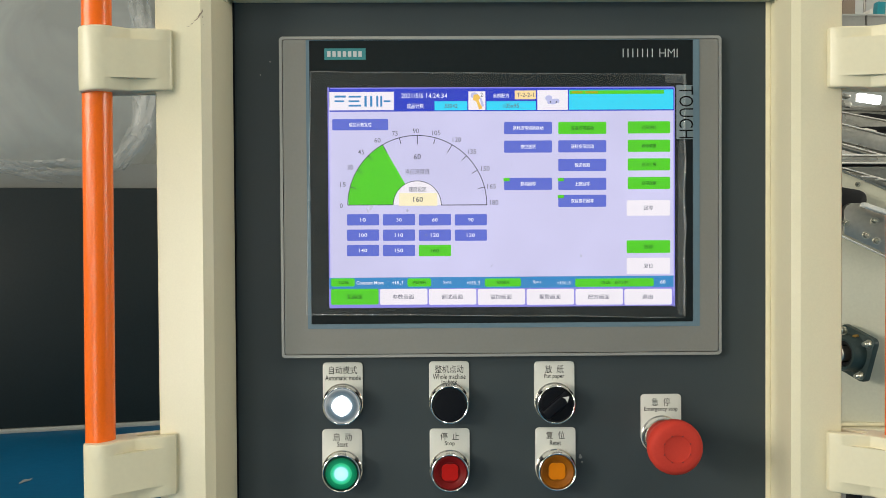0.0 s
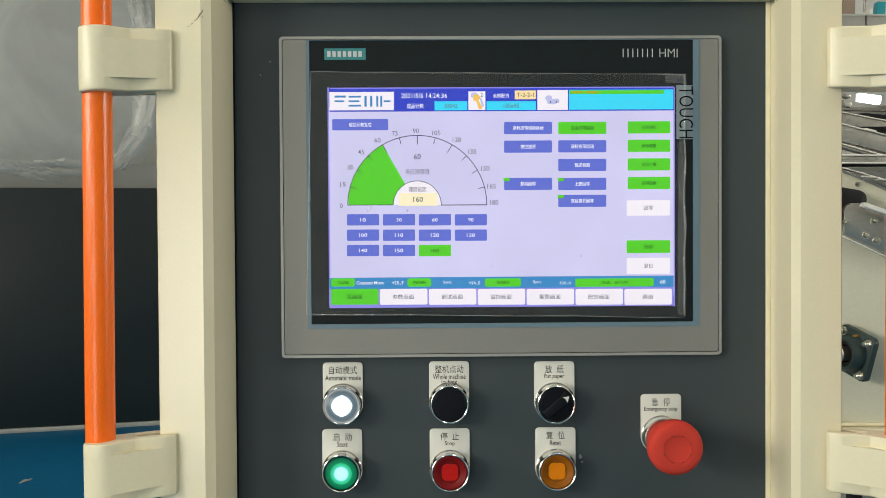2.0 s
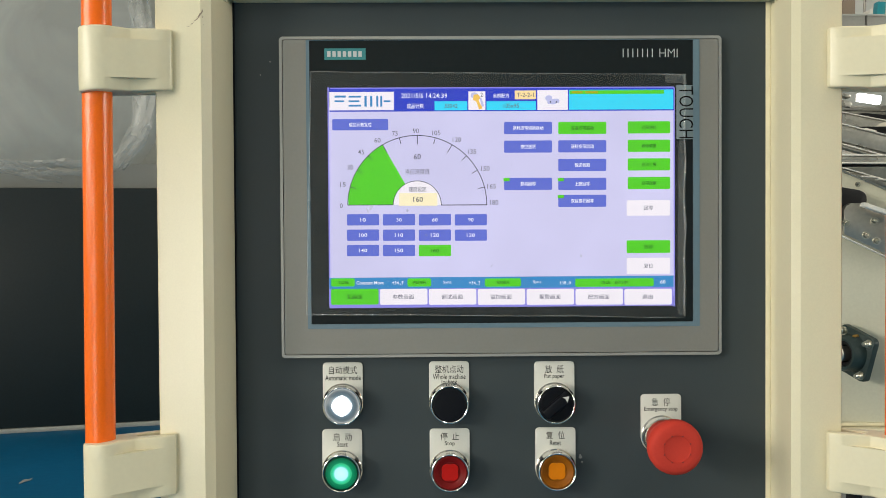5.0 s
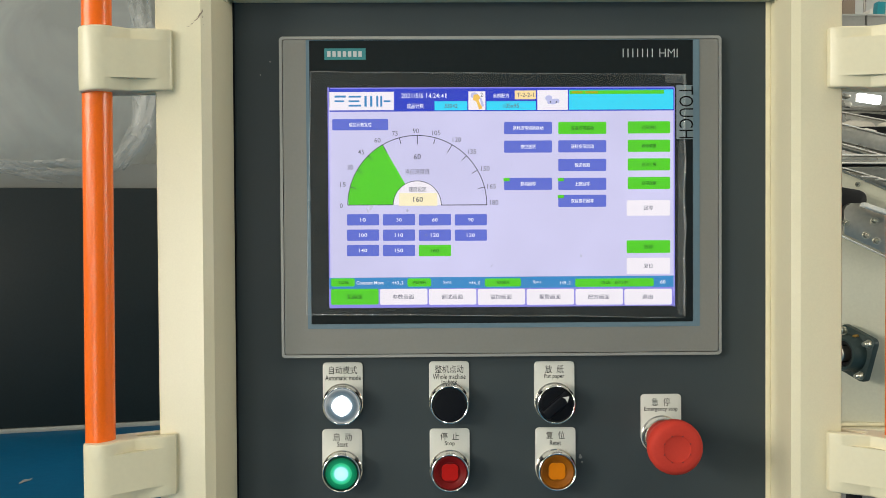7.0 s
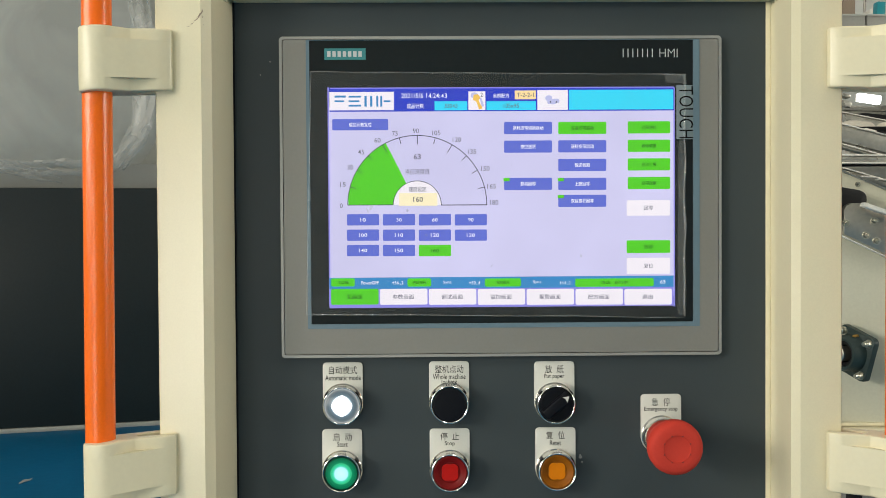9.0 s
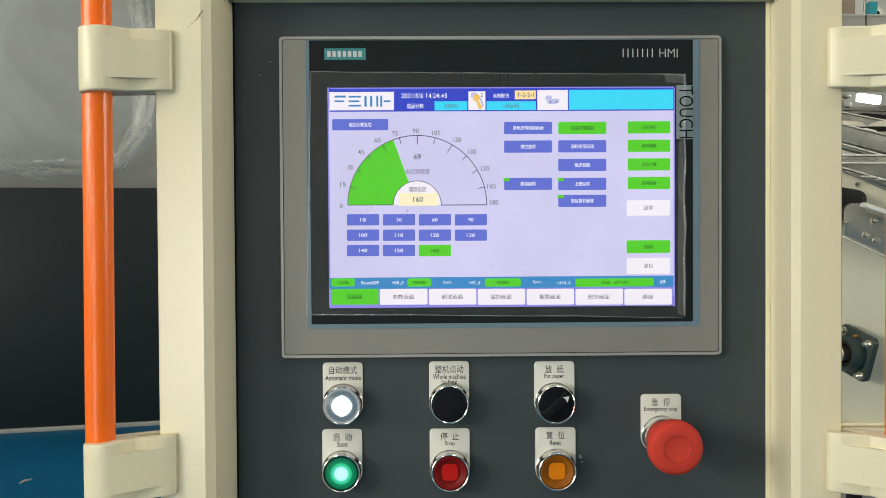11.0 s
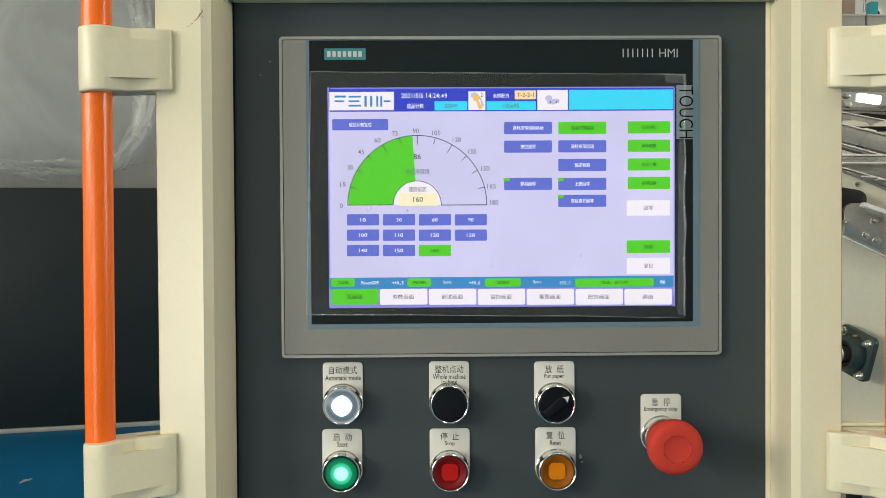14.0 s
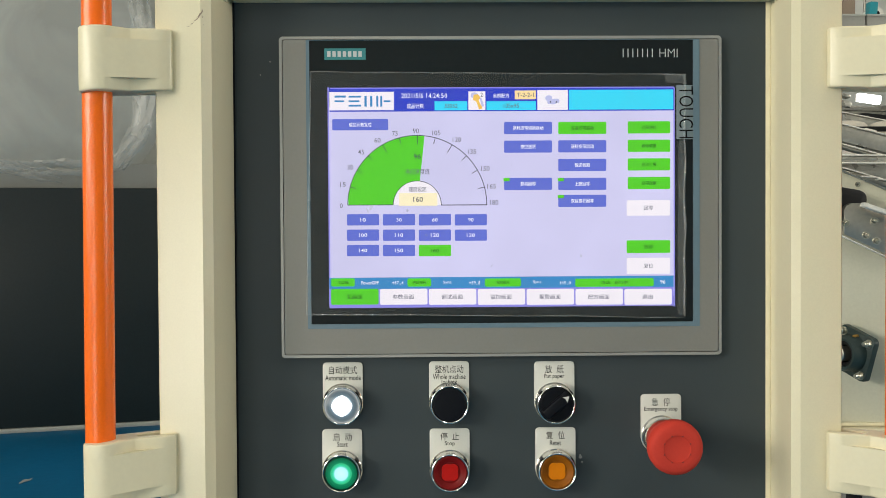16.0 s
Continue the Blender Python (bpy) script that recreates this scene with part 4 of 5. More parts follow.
# ---- packing machine beside the cabinet, seen past the post ----
def beam(p, q, h, depth, bevel=0.004):
    """A rectangular bar from p to q, its top edge along that line, h high and reaching depth back."""
    p, q = Vector(p), Vector(q)
    along = q - p
    bm = box(0, along.length, 0, depth, -h, 0, bevel)
    ex = along.normalized()
    ey = Vector((-ex.y, ex.x, 0)).normalized()
    ez = ex.cross(ey)
    m = Matrix((ex, ey, ez)).transposed().to_4x4()
    m.translation = p
    return turned(bm, m)


def rel(u, v, d):
    """A place of the grid as the machine's own drawing has it, before it is set in its place."""
    x, y, z = far(u, v, d)
    return x - 0.0335, y, z + 0.031


mach = thing("packing_machine", (0.9, 1.3, 0.0), "cream and steel packing machine with inclined guide rails", "machine")
X0, X1 = 0.55, 1.75
Y_PLATE = 1.30
# side plate with a sloping upper edge
plate = slab([(X0, 1.012), (X1, 0.99), (X1, 1.02), (X1, 1.20), (0.880, 1.345), (0.789, 1.392), (0.70, 1.41), (X0, 1.41)], Y_PLATE, Y_PLATE + 0.02, 0.002)
part("side_plate", turned(plate, Matrix.Translation((0.80, Y_PLATE, 0)) @ Matrix.Rotation(radians(-12), 4, "Z") @ Matrix.Translation((-0.80, -Y_PLATE, 0))), CREAM_GREY, mach, "cream side plate")
part("foot_beam", box(X0, X1, Y_PLATE - 0.04, Y_PLATE + 0.10, 0.925, 1.006, 0.004), CREAM_CAST, mach)
part("cross_rail", box(X0, X1, Y_PLATE - 0.02, Y_PLATE - 0.002, 1.008, 1.014, 0.001), CREAM_CAST, mach)
for lx in (0.60, 1.65):
    part("leg", box(lx, lx + 0.08, Y_PLATE, Y_PLATE + 0.08, 0.031, 0.925, 0.006), CREAM_CAST, mach)
    part("leg", box(lx, lx + 0.08, Y_PLATE + 0.72, Y_PLATE + 0.80, 0.031, 1.55, 0.006), CREAM_CAST, mach)
part("lower_panel", box(X0, X1, Y_PLATE + 0.03, Y_PLATE + 0.06, 0.15, 0.925, 0.003), GREY_PAINT, mach, "grey lower panel")
part("column", box(0.806, 0.822, Y_PLATE - 0.02, Y_PLATE + 0.028, 0.20, 0.924, 0.003), BLACK, mach)
# bearing plate with rounded corner and bolts
bp = slab([(0.7766, 1.3886), (0.90, 1.330), (1.20, 1.190), (1.20, 1.290), (0.861, 1.4325), (0.8216, 1.4485), (0.792, 1.449), (0.781, 1.444), (0.7766, 1.434)], Y_PLATE - 0.035, Y_PLATE - 0.022, 0.002)
bplate = part("bearing_plate", bp, STEEL, mach, "grey steel plate with bolts")


def bolt(x, y, z, r, parent, length=0.016):
    """A hexagon bolt with washer, its axis along y."""
    bm = lathe([(r * 1.7, 0.0), (r * 1.7, -0.0025), (r * 1.25, -0.0025)], x, z, y, 16)
    lathe([(r * 1.15, -0.002), (r * 1.15, -length * 0.6), (r * 1.0, -length * 0.65), (r * 0.6, -length * 0.65), (r * 0.6, -length), (0, -length)], x, z, y, 6, bm)
    part("bolt", bm, ZINC, parent)


for u, v in ((1502, 395), (1553, 391), (1538, 417), (1557, 427)):
    x, y, z = rel(u, v, 2.05)
    bolt(x, Y_PLATE - 0.035, z, 0.0045, bplate, 0.018)
# sloping cream cover above, with a screw
cover_pts = [(0.60, 1.595), (0.787, 1.525), (0.885, 1.485), (1.4, 1.335), (1.4, 1.26), (0.885, 1.415), (0.80, 1.450), (0.60, 1.50)]
cv = part("chute_cover", slab(cover_pts[::-1], Y_PLATE + 0.05, Y_PLATE + 0.07, 0.002), CREAM_GREY, mach, "cream sloping cover")
part("cover_edge", beam((0.787, Y_PLATE + 0.045, 1.526), (0.95, Y_PLATE + 0.045, 1.459), 0.004, 0.02, 0.001), STEEL, mach)
x, y, z = rel(1514, 327, 2.16)
bolt(x, Y_PLATE + 0.05, z, 0.0032, cv, 0.010)
part("motor_cover", turned(box(-0.10, 0.062, -0.03, 0.03, -0.045, 0.022, 0.018, 4), Matrix.Translation((0.775, Y_PLATE + 0.016, 1.462)) @ Matrix.Rotation(radians(10), 4, "Y")), RUBBER, mach, "black rounded motor cover")

# guide rails above, inclined
for k, (ua, va, ub, vb, h, d, mtl) in enumerate(((1470, 196, 1600, 221, 0.060, 2.75, STEEL_SHEET), (1470, 216, 1600, 248.5, 0.036, 2.30, STEEL_SHEET), 
                                               (1480, 253.5, 1600, 287, 0.006, 2.28, STEEL_SHEET), (1480, 276, 1600, 276.5, 0.013, 2.25, STEEL_SHEET), (1490, 298, 1600, 330, 0.012, 2.22, STEEL))):
    gr = part("guide_rail", beam(rel(ua, va, d), rel(ub, vb, d), h, 0.03), mtl, mach, "bright steel guide rail")
    pa, pb = Vector(rel(ua, va, d)), Vector(rel(ub, vb, d))
    up = Vector((0, -0.004, 0.003))
    # thin pale bar along the rail: the bright edge line is in its colour
    part("rail_edge", beam(pa + up, pb + up, 0.0028, 0.010, 0.0008), BRIGHT, gr, "pale edge, glint painted in")
part("chute_post", box(0.775, 0.800, Y_PLATE + 0.16, Y_PLATE + 0.20, 1.46, 1.556, 0.003), CREAM_CAST, mach)
# black sheet put behind the rails to darken the gap between them
part("gap_shade", slab([rel(u, v, 2.9)[::2] for u, v in ((1505, 203), (1600, 226), (1600, 207), (1530, 200))][::-1], 2.10, 2.11), RUBBER, mach, "dark sheet for the shade in a gap")
# short pale bars; the bright lines by the cover are put into their colour
for u, v in ((1525, 311), (1553, 316)):
    part("pale_strip", beam(rel(u, v, 2.20), rel(u + 26, v + 1.5, 2.20), 0.003, 0.01, 0.0006), BRIGHT, mach)
x, y, z = rel(1556, 365, 2.05)
bolt(x, Y_PLATE - 0.02, z, 0.0035, mach, 0.016)
part("lower_edge", beam(rel(1486, 286.5, 2.24), rel(1600, 286.5, 2.24), 0.004, 0.02, 0.001), BRIGHT, mach)
part("back_panel", box(0.2, 2.4, 2.35, 2.38, 0.9, 1.74, 0.003), GREY_PAINT, mach, "grey rear panel")
part("bed", box(0.2, 2.2, 1.75, 2.30, 1.40, 1.50, 0.003), GREY_PAINT, mach)
for sx in (0.3, 1.9):
    part("bed_leg", box(sx, sx + 0.06, 1.9, 1.96, 0.031, 1.40, 0.003), GREY_PAINT, mach)
part("upper_beam", box(0.6, 2.4, 2.2, 2.26, 1.71, 1.745, 0.003), STEEL, mach)
part("upper_leg", box(2.3, 2.36, 2.2, 2.26, 0.031, 1.71, 0.003), STEEL, mach)
part("bent_flange", beam(rel(1531, 358, 2.035), rel(1600, 382.5, 2.035), 0.0085, 0.02, 0.0015), BRIGHT, bplate, "bright bent flange")
part("lower_flange", beam(rel(1484, 413.5, 2.05), rel(1600, 468.5, 2.05), 0.0020, 0.012, 0.0006), BRIGHT, bplate, "bright lower edge")
# small white bar across the rail
part("pale_strip", beam(rel(1532, 226.5, 2.27), rel(1552, 231, 2.27), 0.0045, 0.008, 0.001), PAPER_WHITE, mach, "short white strip")
for ua, va, ub, vb, hh in ((1460, 157, 1506, 168, 0.010), (1460, 172, 1508, 180, 0.022), (1460, 193, 1600, 197, 0.006)):
    part("upper_guide", beam(rel(ua, va, 3.0), rel(ub, vb, 3.0), hh, 0.03, 0.002), STEEL_SHEET, mach, "dull steel upper guide")
shift(mach, 0.0335, -0.031)
# flange bearing
fb = thing("flange_bearing", (0.795, Y_PLATE, 1.158), "dark green cast four-bolt flange bearing on the cream plate", "bearing")
TB = Matrix.Translation((0.805, Y_PLATE - 0.035, 1.1558)) @ Matrix.Rotation(radians(-67), 4, "Z") @ Matrix.Rotation(radians(18), 4, "Y")


def tb(bm):
    return turned(bm, TB)


part("flange", tb(slab(rrect(-0.045, 0.045, -0.045, 0.045, 0.010), -0.013, 0.0, 0.003)), CAST_GREEN, fb)
part("backing", box(0.792, 0.824, Y_PLATE - 0.025, Y_PLATE + 0.02, 1.140, 1.172, 0.003), CREAM_GREY, fb)
part("hub", tb(lathe([(0.037, -0.010), (0.034, -0.034), (0.030, -0.040), (0.026, -0.040), (0.024, -0.030)], 0, 0, 0, 40)), CAST_GREEN, fb)
part("seal", tb(lathe([(0.025, -0.033), (0.018, -0.034), (0.016, -0.030)], 0, 0, 0, 40)), RUBBER, fb, "black seal")
part("shaft", tb(lathe([(0.015, -0.020), (0.015, -0.050), (0.013, -0.052), (0, -0.052)], 0, 0, 0, 32)), STEEL, fb, "steel shaft end")
for sx, sz in ((-1, 1), (1, 1), (1, -1), (-1, -1)):
    part("bolt", tb(lathe([(0.0085, -0.012), (0.0085, -0.0155), (0.0065, -0.0155), (0.0065, -0.022), (0.004, -0.0225), (0.004, -0.029), (0, -0.029)], 0.0335 * sx, 0.0335 * sz, 0, 12)), ZINC, fb, "galvanised bolt")
part("grease_nipple", tb(lathe([(0.003, -0.012), (0.003, -0.022), (0.0015, -0.026), (0, -0.026)], 0.002, 0.037, 0, 12)), BRASS, fb, "brass grease nipple")

shift(fb, 0.0326, -0.031)

# lit batten lamp in the hall, behind the machine
bl = thing("batten_lamp", (2.45, 5.0, 2.1), "bright white batten lamp hanging over the line", "lamp")
q = [far(u, v, 6.0) for u, v in ((1522, 165), (1560, 170), (1558, 184), (1521, 178))]
bm = bmesh.new()
f = [bm.verts.new(p) for p in q]
r = [bm.verts.new((p[0], p[1] + 0.05, p[2])) for p in q]
bm.faces.new(f)
bm.faces.new(r[::-1])
for i in range(4):
    bm.faces.new((f[i], r[i], r[(i + 1) % 4], f[(i + 1) % 4]))
bmesh.ops.recalc_face_normals(bm, faces=bm.faces)
part("tube", bm, LAMP_WHITE, bl, "glowing white diffuser")
part("housing", box(2.477, 2.577, 5.26, 5.32, 2.152, 2.180, 0.005), GREY_PAINT, bl)
part("rod", tube(2.537, 5.29, 0.008, 2.17, 5.6, 10), STEEL, bl)

# things on the bench behind
bench = thing("storage_rack", (2.0, 3.4, 0), "tall grey steel storage rack with cartons on its top shelf", "rack")
part("shelf", box(0.8, 3.2, 3.33, 3.9, 2.19, 2.243, 0.005), GREY_PAINT, bench)
for bx in (0.85, 3.08):
    part("leg", box(bx, bx + 0.06, 3.36, 3.42, 0.0687, 2.19, 0.004), GREY_PAINT, bench)
    part("leg", box(bx, bx + 0.06, 3.80, 3.86, 0.0687, 2.19, 0.004), GREY_PAINT, bench)
carton = solid("carton", box(1.560, 1.610, 3.335, 3.44, 2.243, 2.322, 0.003), BROWN, (1.585, 3.39, 2.243), "brown cardboard carton on the rack shelf", "carton")
tp = thing("tape_roll", (1.70, 3.4, 2.243), "white tape roll with a dark core on the rack shelf", "roll")
ROLL_Z = 2.270
part("roll", lathe([(0.0128, -0.05), (0.0270, -0.05), (0.0270, 0.05), (0.0128, 0.05), (0.0128, -0.05)], 1.70, ROLL_Z, 3.40, 32), PAPER_WHITE, tp)
part("core", lathe([(0.0126, -0.051), (0.0095, -0.051), (0.0095, 0.05)], 1.70, ROLL_Z, 3.40, 24), RUBBER, tp, "dark core")
for ob in (bench, carton, tp):
    shift(ob, 0.0716, -0.0687)

# moving parts
WX, WY, WZ = 1.188, Y_PLATE + 0.34, 1.4972
wheel = thing("flight_wheel", (WX, WY, WZ), "turning steel feed drum with dark flight bars", "feed wheel")
ACROSS = Matrix.Translation((WX, WY, WZ)) @ Matrix.Rotation(radians(90), 4, "Z")
part("drum", turned(lathe([(0.0, -0.355), (0.058, -0.355), (0.062, -0.350), (0.062, 0.350), (0.058, 0.355), (0.0, 0.355)], 0, 0, 0, 48), ACROSS), SATIN, wheel, "satin steel drum")
part("shaft", turned(lathe([(0.0, -0.42), (0.018, -0.42), (0.018, 0.42), (0.0, 0.42)], 0, 0, 0, 24), ACROSS), STEEL, wheel)
for i in range(10):
    turn_bar = Matrix.Translation((WX, WY, WZ)) @ Matrix.Rotation(radians(36 * i), 4, "X")
    bm = box(-0.34, 0.36, -0.105, -0.093, -0.0042, 0.0042, 0.0015)
    bar = part("flight_bar", turned(bm, turn_bar), RUBBER, wheel, "black flight bar")
    for px in (-0.30, 0.30):
        part("spoke", turned(box(px - 0.006, px + 0.006, -0.094, -0.058, -0.003, 0.003), turn_bar), STEEL, bar)


def soft_pack(x, y, z):
    bm = bmesh.new()
    bmesh.ops.create_icosphere(bm, subdivisions=3, radius=1)
    for v in bm.verts:
        c = v.co
        n4 = 1 + 0.06 * noise.noise((c.x * 2, c.y * 2, c.z * 2))
        s = [math.copysign(abs(q) ** 0.7, q) for q in c]
        v.co = (x + s[0] * 0.053 * n4, y + s[1] * 0.042 * n4, z + 0.034 + s[2] * 0.034 * n4)
    return solid("paper_pack", bm, PACK_PAPER, (x, y, z), "soft rounded white paper pack on the conveyor", "pack", "packs on the conveyor")


PACK_Y, PACK_Z = 1.83, 1.566
packs = [soft_pack(2.0, PACK_Y, PACK_Z)]
for i in range(1, 16):
    packs.append(copy_thing(packs[0], pose(2.0, PACK_Y, PACK_Z)))
solid("pack_belt", box(-0.5, 3.4, 1.775, 1.885, 1.552, 1.566, 0.002), GREY_PAINT, (1.0, 1.83, 1.552), "grey conveyor belt carrying packs", "belt")

arm = thing("transfer_arm", (1.54, 3.0, 2.10), "teal pusher on a grey carriage sliding to and fro", "pusher")
part("carriage", box(1.42, 1.66, 2.985, 3.06, 2.10, 2.154, 0.004), GREY_PAINT, arm)
part("pusher", turned(box(-0.0148, 0.0148, -0.02, 0.02, 0.0, 0.085, 0.003), Matrix.Translation((1.54, 3.02, 2.154)) @ Matrix.Rotation(radians(4), 4, "Y")), TEAL_PAINT, arm, "teal lacquered pusher")
slide = thing("slide_beam", (1.5, 3.0, 0.0), "grey slide beam on two legs under the pusher", "beam")
part("beam", box(0.6, 2.6, 2.84, 3.08, 2.04, 2.10, 0.004), GREY_PAINT, slide)
for bx in (0.65, 2.45):
    part("leg", box(bx, bx + 0.06, 2.99, 3.05, 0.0624, 2.04, 0.004), GREY_PAINT, slide)
for ob in (arm, slide):
    shift(ob, 0.066, -0.0624)


def parts_bin(x0, x1, turn, label):
    """An open storage bin with a rolled rim."""
    y0, y1, z0, z1 = 2.88, 2.955, 2.0376, 2.107
    m = Matrix.Translation((x0, y0, 0)) @ Matrix.Rotation(radians(turn), 4, "Z") @ Matrix.Translation((-x0, -y0, 0))
    b = thing("storage_bin", ((x0 + x1) / 2, (y0 + y1) / 2, z0), label, "bin", "bins on the slide beam")
    part("base", turned(box(x0, x1, y0, y1, z0, z0 + 0.003), m), GREY_PAINT, b)
    for a0, a1, c0, c1 in ((x0, x1, y0, y0 + 0.003), (x0, x1, y1 - 0.003, y1), (x0, x0 + 0.003, y0 + 0.003, y1 - 0.003), (x1 - 0.003, x1, y0 + 0.003, y1 - 0.003)):
        part("side", turned(box(a0, a1, c0, c1, z0 + 0.003, z1), m), GREY_PAINT, b)
    part("rim", turned(box(x0 - 0.003, x1 + 0.003, y0 - 0.004, y0, z1 - 0.006, z1 + 0.001, 0.0015), m), WHITE_EDGE, b, "pale rolled rim")


parts_bin(1.363, 1.529, 0, "grey storage bin with a pale rim on the beam")
parts_bin(1.537, 1.725, 8, "grey storage bin standing askew on the beam")


# ---- what moves ----
def symbols(names, u, v, w, h, ink, owner, name="digit_reel"):
    """A reel that carries signs round its rim; the one in front shows."""
    n = max(10, len(names))
    k = (0.80 + Y4) / 1880
    hh = h * k
    r = max(3.0 * hh, 0.008)
    x, z = grid(u, v, Y4)
    bm = bmesh.new()
    for i, s in enumerate(names):
        if not s.strip():
            continue
        ww = w * k * {"1": 0.45, "PowerOFF": 0.64}.get(s, 1.0)
        one = writing(s, -ww / 2, ww / 2, -hh / 2, hh / 2, -r, bold=0.004)
        one.transform(Matrix.Rotation(radians(360 / n * i), 4, "X"))
        me = bpy.data.meshes.new("sign")
        one.to_mesh(me)
        one.free()
        bm.from_mesh(me)
        bpy.data.meshes.remove(me)
    bm.transform(Matrix.Translation((x, Y4 + r, z)))
    ob = part(name, bm, ink, owner, "", (x, Y4 + r, z), smooth=False)
    return ob, names, n


def turn_reel(reel, changes):
    """changes: (time, sign) from the start on; between them the reel snaps round in a few thirtieths."""
    ob, names, n = reel
    p = Vector(ob.location)
    step, tick = 360 / n, 1 / 30
    at = names.index(changes[0][1])
    angle = -step * at
    rows = [(0.0, pose(*p, angle))]
    for t, s in changes[1:]:
        t = round(t * 30) / 30
        j = names.index(s)
        if j == at:
            continue
        d = (j - at + n // 2) % n - n // 2
        m = max(1, math.ceil(abs(d) * step / 75))
        rows.append((t - tick * m, pose(*p, angle)))
        for q in range(1, m + 1):
            rows.append((t - tick * (m - q), pose(*p, angle - step * d * q / m)))
        angle -= step * d
        at = j
    rows.append((16.0, pose(*p, angle)))
    walk(ob, rows)


DIGITS = [str(i) for i in range(10)]
SPEED = [(0, 60), (8.6, 60), (8.8, 61), (9.0, 63), (9.2, 64), (9.6, 66), (10.4, 67), (11.3, 71), (11.5, 73), (12.0, 76), (12.5, 78), (13.0, 81), (13.5, 83), (14.0, 86), (14.5, 88), (15.0, 91), (15.5, 94), (16.0, 96)]


def speed(t):
    return float(np.interp(t, [a for a, b in SPEED], [b for a, b in SPEED]))


def cycles(t):
    """Machine strokes since the start."""
    ts = np.linspace(0, t, 200)
    return float(np.mean([speed(a) for a in ts]) * t / 60)


sector = part("gauge_sector", sheet(arc(RO - 0.3, -84, 96, 60, Y1)[::-1] + arc(RI - 4, -84, 96, 60, Y1), Y1), S_GREEN, screen, "green speed sector", (*grid(CU, CV, Y1)[:1], Y1, grid(CU, CV, Y1)[1]))
alarm = bmesh.new()
patch(1008, 1175, 160, 166.5, Y4, 0, alarm)
ax, az = grid(1090, 163, Y4)
alarm_bar = part("alarm_bar", alarm, S_GREEN, screen, "green alarm line", (ax, Y4 + 0.012, az))
for u0, u1 in ((1012, 1031), (1036, 1058)):
    part("alarm_caption", patch(u0, u1, 161.5, 165.5, Y4 - 0.00004), S_OLIVE, alarm_bar)
status = symbols(["Constant Move", "PowerOFF"], 655, 500.8, 48, 6.2, S_PALE, screen, "status_reel")
EARLY = """0 18.7 158.5 156.5;0.25 200.2 233.9 236.3;0.75 23.6 20.6 22.7;1.25 204.5 238.1 240.9;1.75 25.9 24.0 26.4;2.25 207.6 241.6 243.9;2.75 30.2 27.5 30.2;3.25 213.1 246.0 248.6;
3.75 31.7 30.9 34.1;4.3 215.5 249.2 252.0;4.8 34.9 34.2 38.0;5.3 218.2 253.0 255.1;5.8 39.0 39.1 43.6;6.25 221.8 258.9 259.5;6.75 43.2 44.0 49.2;7.25 227.6 264.1 264.0"""
LATE = """7.75 47.5 49.9 54.9;8.25 230.4 267.6 267.0;8.75 56.2 50.4 64.2;9.5 241.0 281.0 280.2;10.3 88.0 97.4 104.1;11.3 220.0 147.8 254.4;11.75 138.4 147.8 157.4;12.25 33.4 31.0 34.2;
12.75 273.9 316.9 312.4;13.25 158.3 177.8 186.4;13.75 40.3 48.6 52.7;14.3 312.1 361.5 356.5;14.75 222.7 255.2 255.9;15.25 147.9 158.6 165.3;15.75 67.4 59.8 65.0"""
READ = [[float(q) for q in row.split()] for text in (EARLY, LATE) for row in text.replace("\n", "").split(";")]


def stroke(c):
    """The pusher's way from its rest place over one machine stroke: out, a dwell, and a quick draw back."""
    return float(np.interp(c % 1.0, (0.0, 0.1, 0.2, 0.3, 0.5, 0.6, 0.7, 0.76, 0.8, 0.9, 1.0), (0.029, 0.022, 0.004, 0.0, -0.004, -0.05, -0.10, -0.10, -0.04, 0.022, 0.029)))


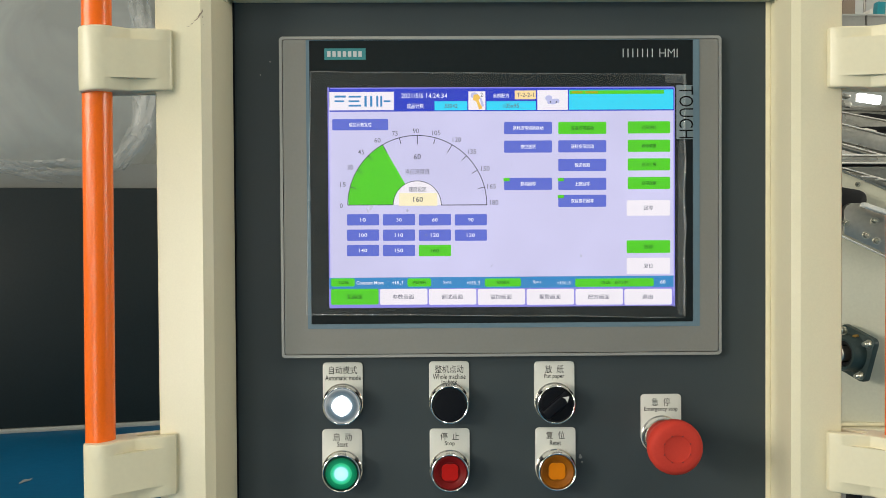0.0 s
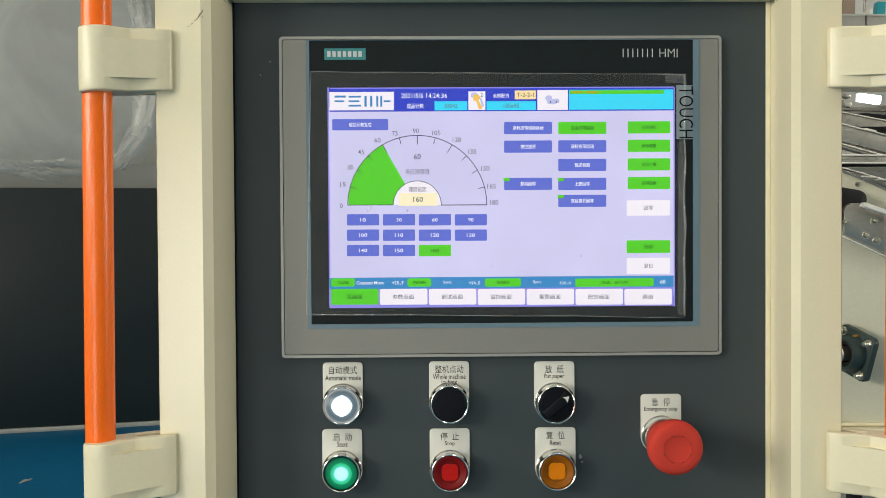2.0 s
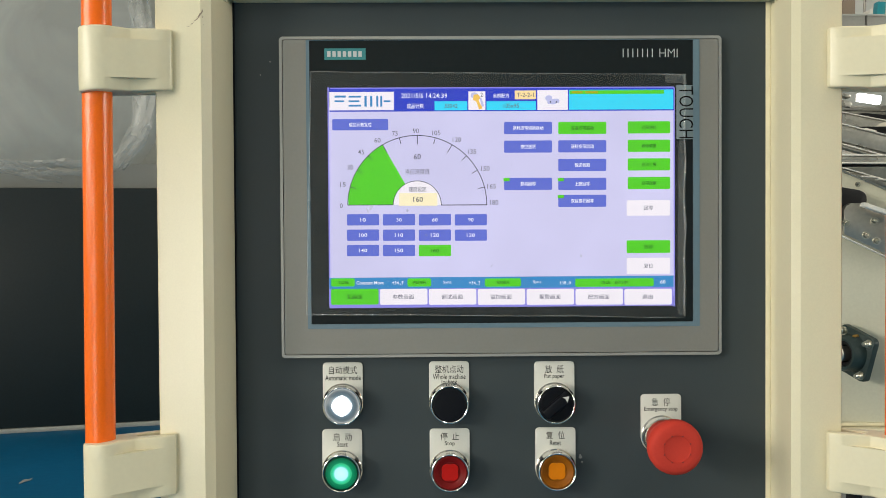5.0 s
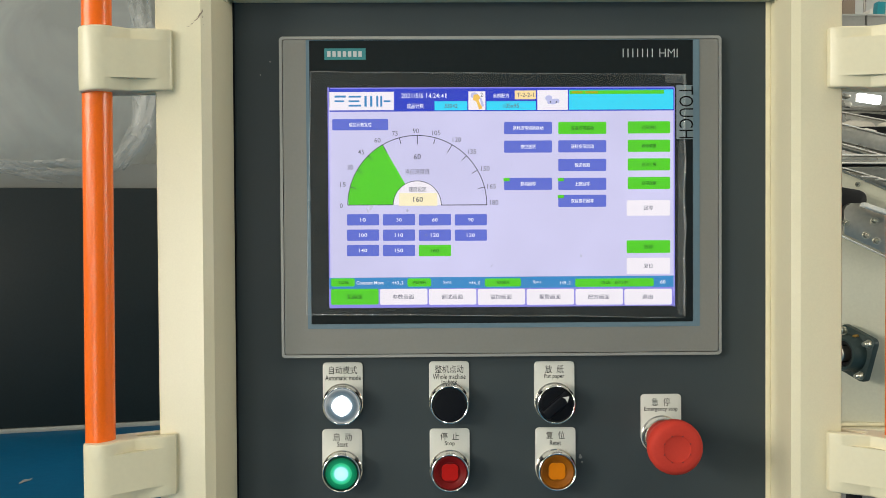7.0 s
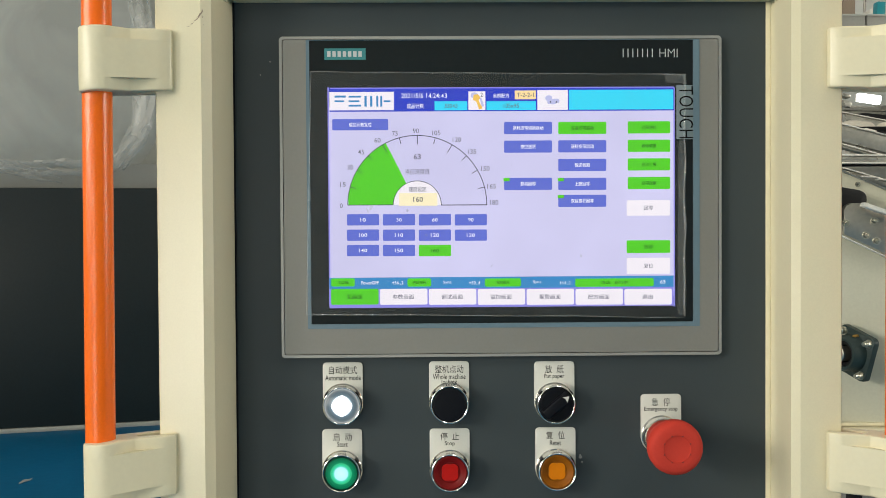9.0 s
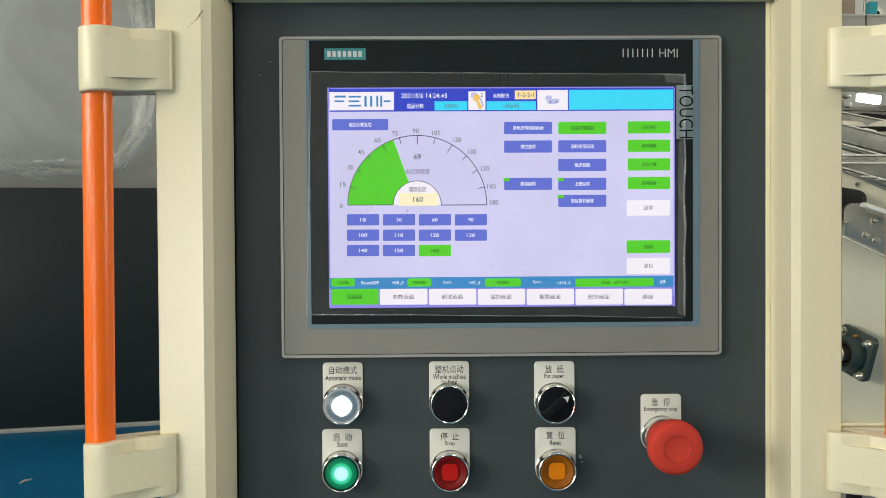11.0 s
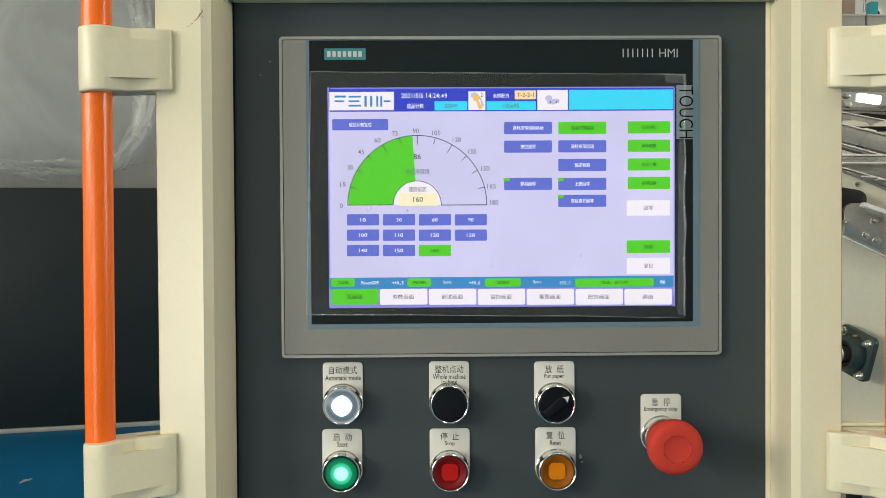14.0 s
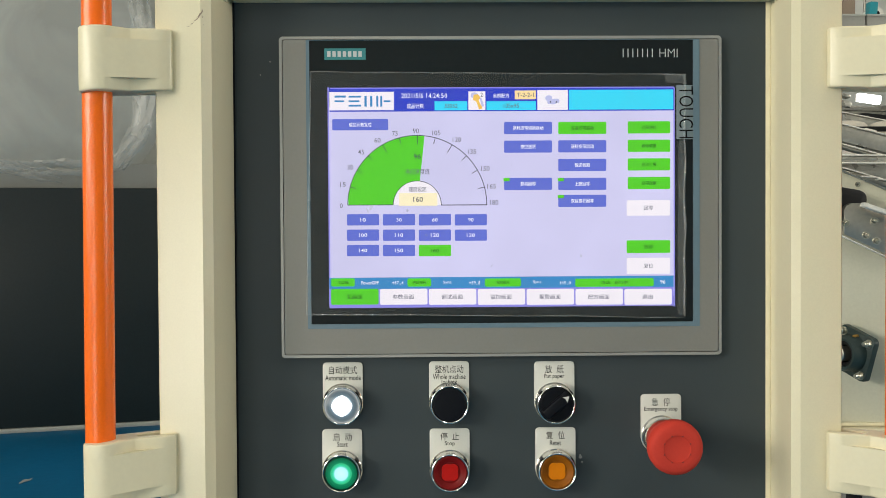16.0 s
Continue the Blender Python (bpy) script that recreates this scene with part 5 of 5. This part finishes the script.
def motions():
    # gauge sector, reading and clock
    p = Vector(sector.location)
    walk(sector, [(t / 4, pose(*p, 0, speed(t / 4) - 96, 0)) for t in range(0, 65)])
    q = Vector(alarm_bar.location)
    walk(alarm_bar, [(0.0, pose(*q)), (8.067, pose(*q)), (8.133, pose(*q, 80)), (16.0, pose(*q, 80))])
    times = [i / 10 for i in range(161)]
    for u, v, w, h, ink in ((738.5, 277.5, 5.8, 9.5, S_INK), (1173, 499, 4.2, 6.5, S_PALE)):
        for k, du in ((0, -0.58), (1, 0.58)):
            reel = symbols(DIGITS, u + du * w * 1.02, v, w, h, ink, screen)
            turn_reel(reel, [(t, f"{int(speed(t) + 0.01):02d}"[k]) for t in times])
    clock = [(0, 34), (0.3, 35), (1.3, 36), (2.3, 37), (3.3, 38), (4.3, 39), (5.3, 40), (6.3, 41), (7.3, 42), (8.3, 43), (9.3, 44), (10.3, 45), (11.4, 46), (12.3, 47), (13.3, 48), (13.9, 49), (15.1, 50)]
    for k, u in ((0, 783), (1, 789)):
        turn_reel(symbols(DIGITS, u, 169.8, 4.4, 8, S_PALE, screen), [(t, str(s)[k]) for t, s in clock])
    count = [(0, "33042"), (8.7, "33043"), (9.7, "33044"), (10.5, "33045"), (11.2, "33046"), (12.3, "33047"), (12.8, "33048"), (13.8, "33049"), (14.2, "33050"), (14.7, "33051"), (15.3, "33052")]
    for k in range(5):
        turn_reel(symbols(DIGITS, 788.5 + 4.8 * k, 187.5, 3.8, 7, S_GREY, screen), [(t, s[k]) for t, s in count])
    # status line
    turn_reel(status, [(0, "Constant Move"), (8.9, "PowerOFF")])
    for c, u in enumerate((702, 838, 998)):
        rows = [(row[0], f"{'+%.1f' % row[1 + c]:>6}") for row in READ]
        for k in range(6):
            names = [".", " "] if k == 4 else (["+", " "] + DIGITS if k < 2 else DIGITS)
            du, w, h = (k - 2.5) * 4.1, 3.2, 5.8
            if k == 4:
                part("decimal_point", patch(u + du - 0.8, u + du + 0.6, 502.6, 504, Y4), S_PALE, screen)
            else:
                turn_reel(symbols(names, u + du, 500.8, w, h, S_PALE, screen), [(t, s[k]) for t, s in rows])
    # start lamp: steady, then blinking once a second
    a = Vector(start_lamp.location)
    on, off = pose(*a), pose(a.x, a.y + 0.006, a.z)
    rows = [(0.0, on), (8.333, on), (8.367, off), (8.533, off), (8.567, on)]
    for t in (10.2, 11.2, 12.2, 13.2, 14.2, 15.2):
        rows += [(t - 1 / 30, on), (t, off), (t + 0.5 - 1 / 30, off), (t + 0.5, on)]
    walk(start_lamp, rows + [(16.0, on)])
    # feed wheel, packs and pusher go with the machine's strokes
    w = Vector(wheel.location)
    walk(wheel, [(i / 4, pose(*w, -36 * cycles(i / 4) - 6.8)) for i in range(65)])
    for k, pk in enumerate(packs):
        walk(pk, [(i / 4, pose(1.692 + 0.105 * (k - cycles(i / 4)), PACK_Y, PACK_Z)) for i in range(65)])
    m = Vector(arm.location)
    walk(arm, [(i / 20, pose(m.x + stroke(cycles(i / 20) + 0.1 * min(1.0, max(0.0, i / 20 - 9.0) / 3.0)), m.y, m.z)) for i in range(321)])


motions()
